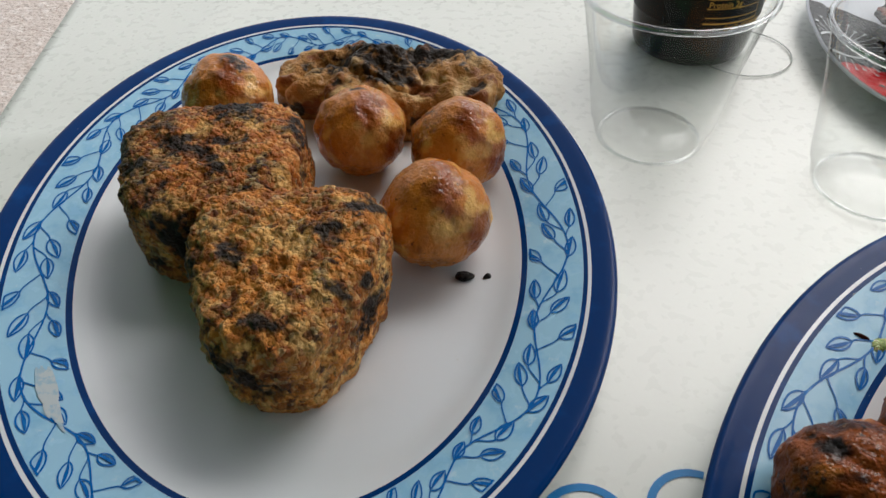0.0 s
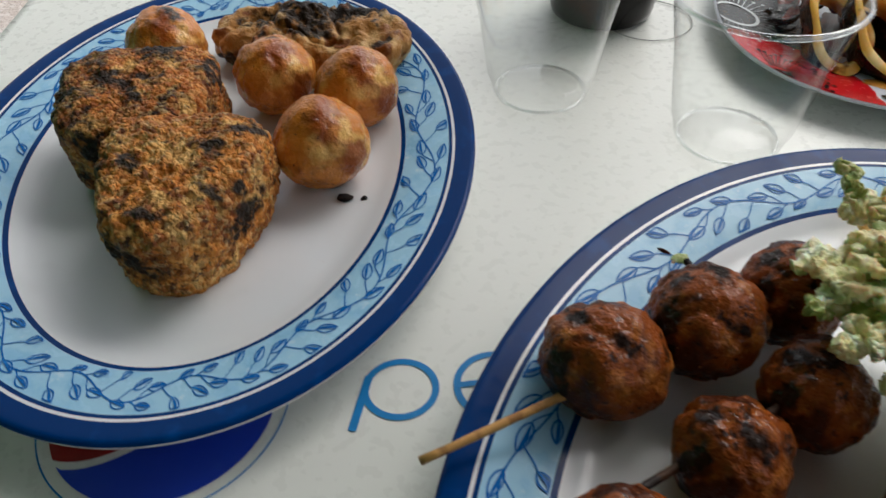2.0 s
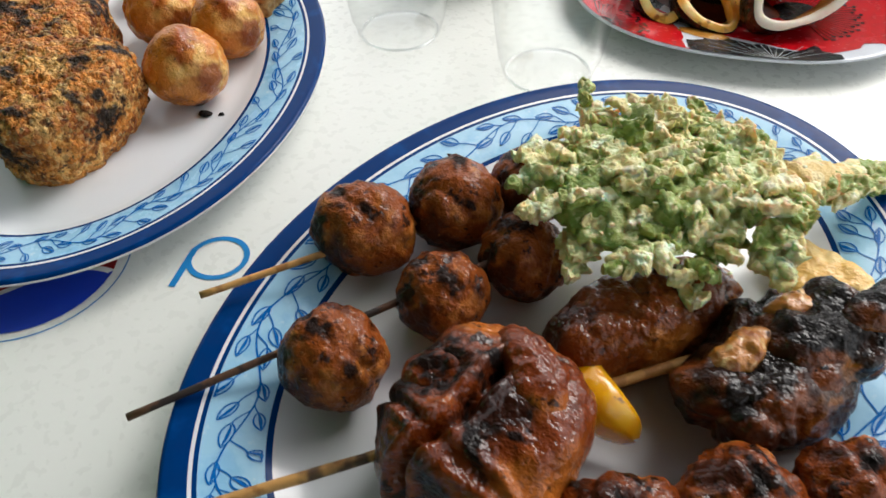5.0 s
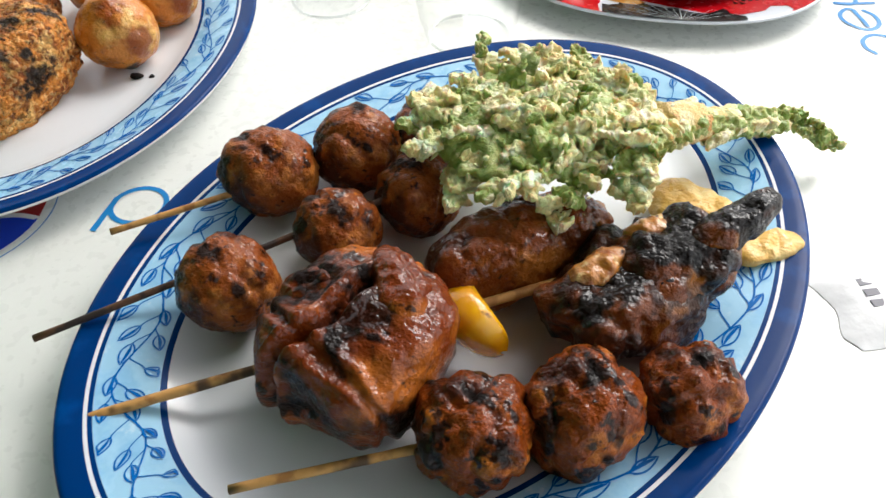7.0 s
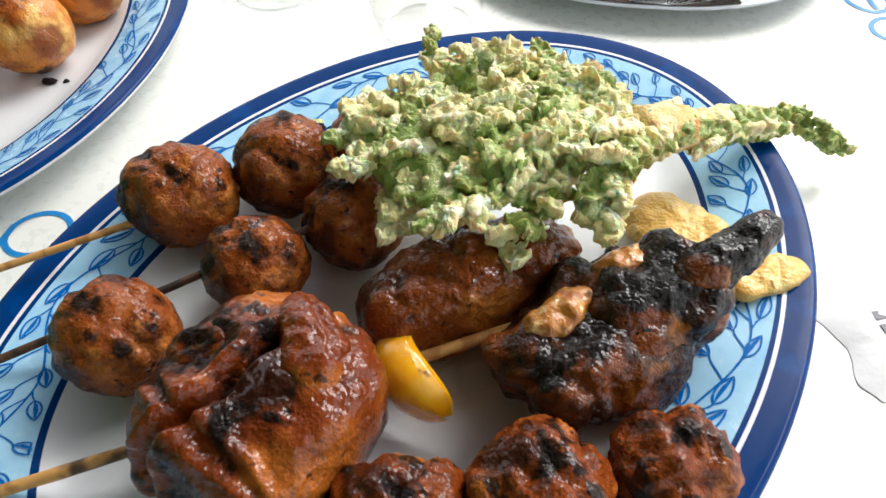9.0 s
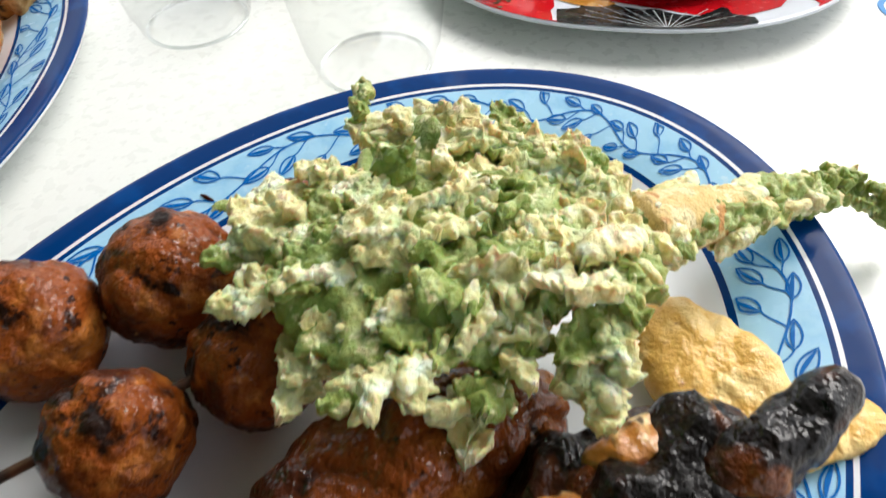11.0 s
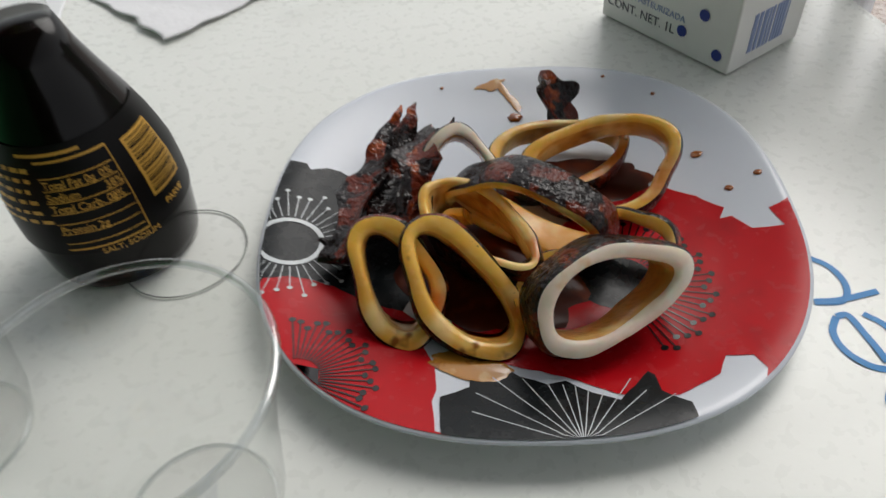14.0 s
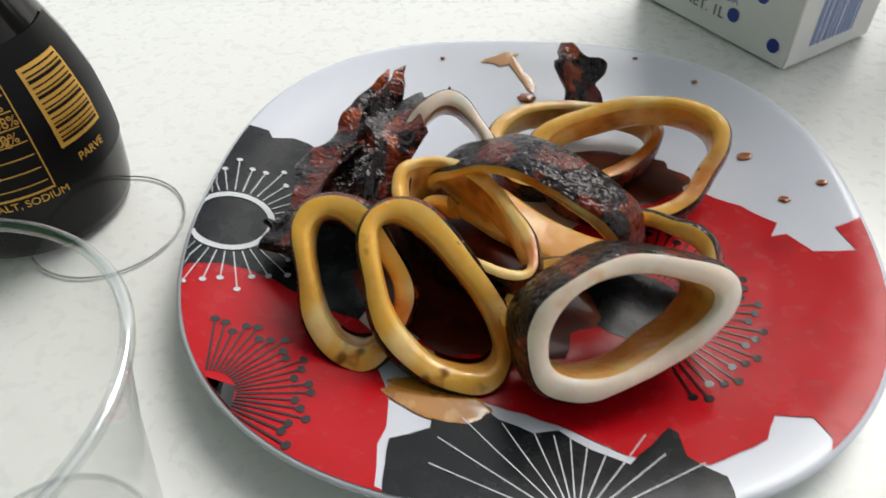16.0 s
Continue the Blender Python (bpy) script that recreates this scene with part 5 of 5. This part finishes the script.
r = np.random.default_rng(41)
crisp, green = [], []
for k, (tx, ty) in enumerate(FAN_TIPS):
    tip = np.array((ROOT[0] + 0.92 * (tx - ROOT[0]), ROOT[1] + 0.90 * (ty - ROOT[1]), 0.047 + 0.006 * r.uniform(-1, 1)))
    ang = math.degrees(math.atan2(*(tip - ROOT)[1::-1]))
    reach = np.linalg.norm(tip - ROOT)
    count = int(reach / 0.0033)
    for q in range(count):
        u = 0.10 + 0.90 * (q + r.uniform(-0.3, 0.3)) / (count - 1)
        side = 1 if q % 2 else -1
        at = ROOT + (tip - ROOT) * u + np.array((0, 0, 0.011 * math.sin(math.pi * min(u, 1)) + r.uniform(-0.005, 0.003)))
        out = ang + side * r.uniform(10, 55)
        at[0] += 0.005 * math.cos(radians(out))
        at[1] += 0.005 * math.sin(radians(out))
        piece = frill(r, at, r.uniform(0.011, 0.019), r.uniform(0.0034, 0.0060), out, r.uniform(-45, 45), r.uniform(-28, 15))
        (green if r.uniform() < 0.30 else crisp).append(piece)
        if q % 2:
            # batter gathers in craggy strips along the leaf
            crisp.append(clump(r, at + np.array((0, 0, 0.0012)), r.uniform(0.0045, 0.0080), r.uniform(0.0011, 0.0019), r.uniform(0.0010, 0.0016), out + r.uniform(-25, 25), r.uniform(-35, 35), r.uniform(-25, 15)))
    # pale knobs at the end of each branch
    for q in range(3):
        at = tip + np.array((r.normal() * 0.003, r.normal() * 0.003, r.uniform(-0.003, 0.002)))
        crisp.append(clump(r, at, r.uniform(0.0040, 0.0070), r.uniform(0.0016, 0.0026), r.uniform(0.0014, 0.0022), ang + r.uniform(-35, 35), r.uniform(-30, 30), r.uniform(-25, 15)))
for q in range(44):
    # the battered stem narrows towards the tip
    u = q / 43
    c = ROOT + (np.array((0.3190, 0.1540, 0.024)) - ROOT) * u
    half = 0.0115 * (1 - u) ** 0.8 + 0.0035
    at = c + np.array((-0.4, 0.9, 0)) * half * r.uniform(-0.8, 0.8) + np.array((0, 0, r.uniform(-0.003, 0.003)))
    (green if q % 3 == 0 else crisp).append((frill if q % 3 == 0 else clump)(r, at, *((0.020, 0.0052) if q % 3 == 0 else (0.0085, 0.0030, 0.0024)), 25 + r.uniform(-20, 20), r.uniform(-40, 40), r.uniform(-12, 12)))
for q in range(60):
    # loose crumbs of batter on the leaves
    tx, ty = FAN_TIPS[r.integers(len(FAN_TIPS))]
    u = r.uniform(0.05, 0.95)
    at = ROOT + (np.array((tx, ty, 0.052)) - ROOT) * u + np.array((r.normal() * 0.005, r.normal() * 0.005, 0.009 * math.sin(math.pi * min(u, 1)) + r.uniform(-0.004, 0.0)))
    w = r.uniform(0.0004, 0.0009)
    crisp.append(leaflet(r, at, w * 1.5, w, w * 0.8, r.uniform(0, 360), r.uniform(-40, 40), r.uniform(-40, 40), 2))
for q in range(34):
    u = q / 33
    at = np.array((0.3200, 0.1600, 0.0225)) + np.array((0.0290, -0.0090, -0.0100)) * u + np.array((0, 0.006, 0.002)) * math.sin(u * 3) + r.normal(size=3) * 0.0022
    green.append(frill(r, at, 0.0085, 0.0022, -20 + r.uniform(-50, 50), r.uniform(-60, 60), r.uniform(-20, 30)))
for q in range(9):
    at = np.array((0.1867, 0.1580, 0.050)) + np.array((-0.0010, 0.0120, 0.002)) * q / 8 + r.normal(size=3) * 0.0010
    green.append(frill(r, at, 0.0075, 0.0020, 90 + r.uniform(-40, 40), r.uniform(-60, 60), r.uniform(-20, 30)))
stem, sf = rod([ROOT + (np.array((0.3210, 0.1560, 0.022)) - ROOT) * q / 30 for q in range(31)], [0.0062 * (1 - q / 30) + 0.0030 for q in range(31)], 24, 0.0)
stem = stem + 0.0032 * np.stack([fractal(stem * 120 + 2, 3), fractal(stem * 120 + 12, 3), fractal(stem * 120 + 22, 3)], 1)
put("stem", mesh_of("tempura_stem", stem, sf, [M_STEM]), tempura, "golden battered stem")
bed, bf = blob_verts((0.0360, 0.0380, 0.0060), 0.9, 0.9, 6, ((45, 0.008), (140, 0.006), (420, 0.002)), 4.0)
green.append((place(bed, (0.2057, 0.1089, 0.0490), 0, 0, -6), bf))
v, f = gather(crisp)
put("batter", mesh_of("tempura_batter", v, f, [M_BATTER]), tempura, "pale yellow crisp batter")
v, f = gather(green)
put("leaves", mesh_of("tempura_leaves", v, f, [M_LEAFGREEN]), tempura, "green fried leaves")

for k, (x, y, sx, sy, rz) in enumerate(((0.2226, 0.1805, 0.0165, 0.0110, 10), (0.2830, 0.0989, 0.0240, 0.0150, -50), (0.3070, 0.0788, 0.0150, 0.0075, 30))):
    lump("fried_slice", ("golden fried root slice with a browned edge", "golden fried root slice under the greens", "golden scrap of fried batter on the rim")[k], "fried slice", M_CHIPS, (x, y, (0.0140, 0.0120, 0.0170)[k]), (sx, sy, 0.0042), rz, (22, 8, 0)[k], 0, (0.7, 0.8), 5, ((70, 0.004), (240, 0.001)), 90 + k, floor=FLOOR if k < 2 else None, group="fried slices")

# sauce smears and crumbs on the second plate's rim
def rim_height(x, y, at, turn):
    """Height of an oval plate's upper face under world plan points."""
    c, sn = math.cos(radians(turn)), math.sin(radians(turn))
    px, py = x - at[0], y - at[1]
    u, w = px * c + py * sn, -px * sn + py * c
    lo, hi = np.full(len(u), -0.01), np.full(len(u), 0.11)
    for _ in range(24):
        m = (lo + hi) / 2
        inside = (u / (PA - m)) ** 2 + (w / (PB - m)) ** 2 < 1
        lo, hi = np.where(inside, m, lo), np.where(inside, hi, m)
    return np.array([plate_z(max(d, 0.0)) for d in lo]) + 0.0002


def puddle(name, label, mat, at, size, rz, seed, height, thick=0.0006, category="smear", group="", ragged=0.4):
    """A thin patch with an uneven outline that follows the surface under it."""
    n, rings = 56, (0.0, 0.35, 0.65, 0.85, 0.96, 1.0)
    a = np.linspace(0, 2 * np.pi, n, endpoint=False)
    out = 1 + ragged * fractal(np.stack([1.6 * np.cos(a) + seed, 1.6 * np.sin(a), 0 * a + seed], 1), 3)
    c, sn = math.cos(radians(rz)), math.sin(radians(rz))
    v = []
    for r in rings:
        x, y = size[0] * r * out * np.cos(a), size[1] * r * out * np.sin(a)
        wx, wy = at[0] + x * c - y * sn, at[1] + x * sn + y * c
        v.append(np.stack([wx, wy, height(wx, wy) + 0.0001 + thick * math.sqrt(1 - r * r)], 1))
    v = np.concatenate(v)
    f = [(q * n + i, (q + 1) * n + i, (q + 1) * n + (i + 1) % n, q * n + (i + 1) % n) for q in range(len(rings) - 1) for i in range(n)]
    ob = put(name, mesh_of(name, v, f, [mat]))
    return tagged(ob, label, category, group)


def on_plate_2(x, y):
    return rim_height(x, y, P2_AT, P2_TURN)


for k, (x, y, sx, sy, rz) in enumerate(((0.0765, 0.1120, 0.0068, 0.0010, -8), (0.0815, 0.1075, 0.0068, 0.0010, -6), (0.1300, 0.1780, 0.0080, 0.0022, 38), (0.1330, 0.1765, 0.0060, 0.0010, 30), (0.2965, 0.1835, 0.0085, 0.0020, -55), (0.3116, 0.1656, 0.0120, 0.0014, -62), (0.3191, 0.1492, 0.0080, 0.0010, -66), (0.2850, 0.1927, 0.0030, 0.0015, -45))):
    puddle("sauce_smear", "thin glossy dark sauce smear on the navy rim", M_OIL, (x, y), (sx, sy), rz, 1.0 + k, on_plate_2, 0.0003, group="sauce smears")
for k, (x, y, sx, sy, rz, mat) in enumerate(((0.1331, 0.1581, 0.0045, 0.0022, 30, M_LEAFGREEN), (0.1273, 0.1602, 0.0030, 0.0008, -20, M_SAUCE), (0.1362, 0.1570, 0.0022, 0.0016, 10, M_CHAR))):
    puddle("herb_crumb", "small green and brown herb crumb on the rim", mat, (x, y), (sx, sy), rz, 3.0 + k, on_plate_2, 0.0014, "crumb", "herb crumbs")
for k, (x, y, sx, sy) in enumerate(((0.2491, 0.1807, 0.0025, 0.0020), (0.2558, 0.1737, 0.0014, 0.0010), (0.2605, 0.1611, 0.0010, 0.0008), (0.1637, -0.0296, 0.0040, 0.0030), (0.2001, 0.0189, 0.0050, 0.0025), (0.2681, 0.1474, 0.0060, 0.0030))):
    puddle("sauce_spot", "small brown sauce spot on the white plate", M_SAUCE, (x, y), (sx, sy), 20 * k, 9.0 + k, on_plate_2, 0.0002, "spot", "sauce spots")

# ---- squid on the printed plate ----
def squid_ring(label, at, rx, ry, width, thick, turn, pitch, roll, flesh, span=(0, 360), seed=0, spin=0):
    """A cut ring: a band with rounded edges, skin outside and flesh on the cut faces and inside."""
    r = np.random.default_rng(seed)
    rx, ry, width, thick = S3 * rx, S3 * ry, S3 * width, S3 * thick
    closed = span[1] - span[0] >= 360
    n = 72
    ang = np.radians(np.linspace(*span, n, endpoint=not closed))
    # a rounded band in section: skin outside, lining inside, cut faces above and below
    sect = [radians(-45 + 18 * q) for q in range(20)]
    prof = [(0.5 * np.sign(math.cos(a)) * abs(math.cos(a)) ** 0.58, 0.5 * np.sign(math.sin(a)) * abs(math.sin(a)) ** 0.58) for a in sect]
    k = len(prof)
    pts = []
    for i, a in enumerate(ang):
        wob = 1 + 0.06 * math.sin(2 * a + seed) + 0.065 * math.sin(3 * a + 2 * seed) + 0.02 * math.sin(5 * a + seed)
        tk = thick * (1 + 0.16 * math.sin(a * 2 + seed * 1.3) + 0.09 * math.sin(5 * a + seed))
        wd = width * (1 + 0.12 * math.sin(a + seed))
        c = np.array([rx * wob * math.cos(a), ry * wob * math.sin(a), 0.001 * math.sin(3 * a + seed)])
        nr = np.array([math.cos(a) / rx, math.sin(a) / ry, 0])
        nr /= np.linalg.norm(nr)
        for p, q in prof:
            pts.append(c + nr * p * tk + np.array([0, 0, q * wd]))
    v = np.array(pts)
    v += 0.0006 * np.stack([fractal(v * 90 + 3 + seed, 2), fractal(v * 90 + 13 + seed, 2), fractal(v * 90 + 23 + seed, 2)], 1)
    f, s = [], []
    for i in range(n if closed else n - 1):
        j = (i + 1) % n
        for q in range(k):
            f.append((i * k + q, j * k + q, j * k + (q + 1) % k, i * k + (q + 1) % k))
            s.append(0 if q < 6 or q == 19 else 2 if 9 < q < 15 else 1)
    if not closed:
        f += [tuple(range(k))[::-1], tuple((n - 1) * k + q for q in range(k))]
        s += [1, 1]
    v = place(place(v, (0, 0, 0), spin), (0, 0, 0), turn, pitch, roll)
    v[:, 2] = np.maximum(v[:, 2], 0.0058 - at[2])
    ob = thing("squid_ring", label, "squid ring", "squid rings", at=at)
    for name, slot, mat in (("skin", 0, M_SKIN), ("flesh", 1, flesh), ("lining", 2, M_LINING)):
        keep = [q for q, c in zip(f, s) if c == slot]
        used = sorted({i for q in keep for i in q})
        at_new = {i: k for k, i in enumerate(used)}
        put(name, mesh_of("squid_" + name, v[used], [[at_new[i] for i in q] for q in keep], [mat]), ob)
    return ob


def on3(x, y, z):
    return (C3[0] + S3 * x / 1000, C3[1] + S3 * y / 1000, z * S3)


squid_ring("thick pale squid ring with glazed charred skin, leaning up", on3(19, -62, 0.0245), 0.0265, 0.0166, 0.0210, 0.0082, 17, 54, -4, M_SQUID_PALE, seed=1)
squid_ring("glazed yellow squid ring standing on the plate", on3(-57, -41, 0.0180), 0.0230, 0.0150, 0.0150, 0.0082, 2, 42, 0, M_SQUID, seed=2, spin=-72)
squid_ring("glazed yellow squid ring with dark sauce", on3(-32, -50, 0.0190), 0.0290, 0.0150, 0.0150, 0.0080, 6, 40, 0, M_SQUID, seed=3, spin=-58)
squid_ring("long squid ring with blackened skin", on3(-21, -21, 0.0200), 0.0315, 0.0130, 0.0220, 0.0056, -52, 14, 0, M_SQUID, seed=4)
squid_ring("long squid ring charred black across the top", on3(3, -12, 0.0235), 0.0365, 0.0150, 0.0190, 0.0058, -36, 92, 0, M_SQUID, seed=5)
squid_ring("wide glazed squid ring with pale cut edge", on3(38, 14, 0.0190), 0.0320, 0.0220, 0.0150, 0.0068, -8, 26, -6, M_SQUID, seed=6)
squid_ring("glazed squid ring under another ring", on3(20, 30, 0.0140), 0.0300, 0.0210, 0.0110, 0.0056, 8, 10, 0, M_SQUID, seed=7)
squid_ring("small curved squid piece with charred skin", on3(-27, 13, 0.0260), 0.0145, 0.0190, 0.0110, 0.0060, 0, 35, 0, M_SQUID_PALE, (-10, 190), seed=8)
squid_ring("small squid piece behind the front ring", on3(42, -30, 0.0170), 0.0160, 0.0100, 0.0110, 0.0056, -35, 50, 0, M_SQUID, (0, 200), seed=9)
squid_ring("glazed squid strip inside a longer ring", on3(-14, -22, 0.0150), 0.0250, 0.0085, 0.0120, 0.0045, -46, 30, 0, M_SQUID, (150, 350), seed=11)
squid_ring("squid offcut lying under the front ring", on3(2, -48, 0.0130), 0.0150, 0.0110, 0.0100, 0.0052, 30, 35, 0, M_SQUID, (40, 230), seed=12)


def fin(label, base, tip, width, seed):
    """A curled charred fin: a tapered, twisted, thick leaf shape."""
    a, b = np.array(base), np.array(tip)
    n, k = 40, 16
    d = b - a
    side = np.cross(d, (0, 0, 1.0))
    side /= np.linalg.norm(side)
    up = np.cross(side, d)
    up /= np.linalg.norm(up)
    v = []
    for i in range(n + 1):
        u = i / n
        w = width * (0.55 + 0.9 * u) if u < 0.5 else width * 2 * (1 - u) ** 0.9
        w = w * (1 + 0.22 * math.sin(u * 17 + seed)) + 0.0005
        tw = 0.5 * math.sin(u * 2.6 + seed)
        c = a + d * u + up * 0.004 * math.sin(u * 5 + seed)
        e1 = side * math.cos(tw) + up * math.sin(tw)
        e2 = -side * math.sin(tw) + up * math.cos(tw)
        for j in range(k):
            t = 2 * np.pi * j / k
            # the edges curl up
            v.append(c + e1 * w * math.cos(t) + e2 * (0.0013 * math.sin(t) + 0.45 * w * math.cos(t) ** 2))
    v = np.array(v)
    v += 0.0022 * np.stack([fractal(v * 130 + 3 + seed, 2), fractal(v * 130 + 13, 2), fractal(v * 130 + 23, 2)], 1)
    f = [(i * k + j, i * k + (j + 1) % k, (i + 1) * k + (j + 1) % k, (i + 1) * k + j) for i in range(n) for j in range(k)] + [tuple(range(k))[::-1], tuple(n * k + j for j in range(k))]
    ob = put("squid_fin", mesh_of("squid_fin", v, f, [M_SKIN]))
    return tagged(ob, label, "squid", "squid fins")


fin("long charred squid fin, curled and glossy", on3(-81, -26, 0.013), on3(-50, 66, 0.030), 0.0105, 1)
fin("long charred squid fin, curled and glossy", on3(-66, -20, 0.020), on3(-43, 58, 0.031), 0.0090, 2.5)
fin("short charred squid fin beside a ring", on3(-52, -16, 0.024), on3(-36, 44, 0.033), 0.0085, 5)
fin("thin curled black squid tendril", on3(-40, 30, 0.028), on3(-27, 47, 0.032), 0.0028, 7)
fin("short charred squid fin on the plate", on3(-72, -22, 0.012), on3(-90, -11, 0.014), 0.0050, 3)
fin("pointed charred squid tip standing on the plate", on3(31, 58, 0.008), on3(22, 86, 0.027), 0.0125, 4)


def on_plate_3(x, y):
    p = to3(np.stack([x - C3[0], y - C3[1]], 1) * 1000 / S3)
    return z3(p[:, 0], p[:, 1]) + 0.0009


for k, (x, y, sx, sy, rz) in enumerate(((89, 31, 2.8, 2.0, 0), (109, 9, 1.9, 1.4, 0), (95, 4, 1.9, 1.6, 0), (81, 79, 1.2, 1.0, 0), (-28, 104, 1.0, 0.8, 0), (59, 98, 1.0, 0.8, 0))):
    puddle("sauce_drop", "small drop of brown sauce on the plate", M_DROP, (C3[0] + S3 * x / 1000, C3[1] + S3 * y / 1000), (sx / 1000, sy / 1000), rz, 2.0 + k, on_plate_3, 0.0005, "sauce drop", "sauce drops")
puddle("sauce_streak", "streak of thin brown sauce running down the plate", M_SAUCE_THIN, (C3[0] - 0.0005, C3[1] + 0.0985), (0.0075, 0.0028), 12, 5.5, on_plate_3, 0.0001, "sauce streak", "sauce streaks", ragged=0.8)
puddle("sauce_streak", "streak of thin brown sauce running down the plate", M_SAUCE_THIN, (C3[0] + 0.0075, C3[1] + 0.0880), (0.0110, 0.0022), -68, 6.5, on_plate_3, 0.00012, "sauce streak", "sauce streaks", ragged=0.8)
puddle("sauce_drop", "small drop of brown sauce on the plate", M_DROP, (C3[0] + 0.0080, C3[1] + 0.0740), (0.0036, 0.0034), 0, 7.5, on_plate_3, 0.0012, "sauce drop", "sauce drops")
puddle("sauce_pool", "thin pool of brown sauce under the squid", M_SAUCE_THIN, (C3[0] - 0.030, C3[1] - 0.073), (0.016, 0.006), -20, 3.0, on_plate_3, 0.0004, "sauce")
puddle("sauce_pool", "dark brown sauce pooled between the squid rings", M_SAUCE, (C3[0] - 0.020, C3[1] - 0.030), (0.040, 0.026), -48, 6.0, on_plate_3, 0.0005, "sauce", ragged=0.35)
puddle("sauce_pool", "dark brown sauce pooled inside the wide squid rings", M_SAUCE, (C3[0] + 0.030, C3[1] + 0.022), (0.030, 0.017), -6, 8.0, on_plate_3, 0.0005, "sauce", ragged=0.35)
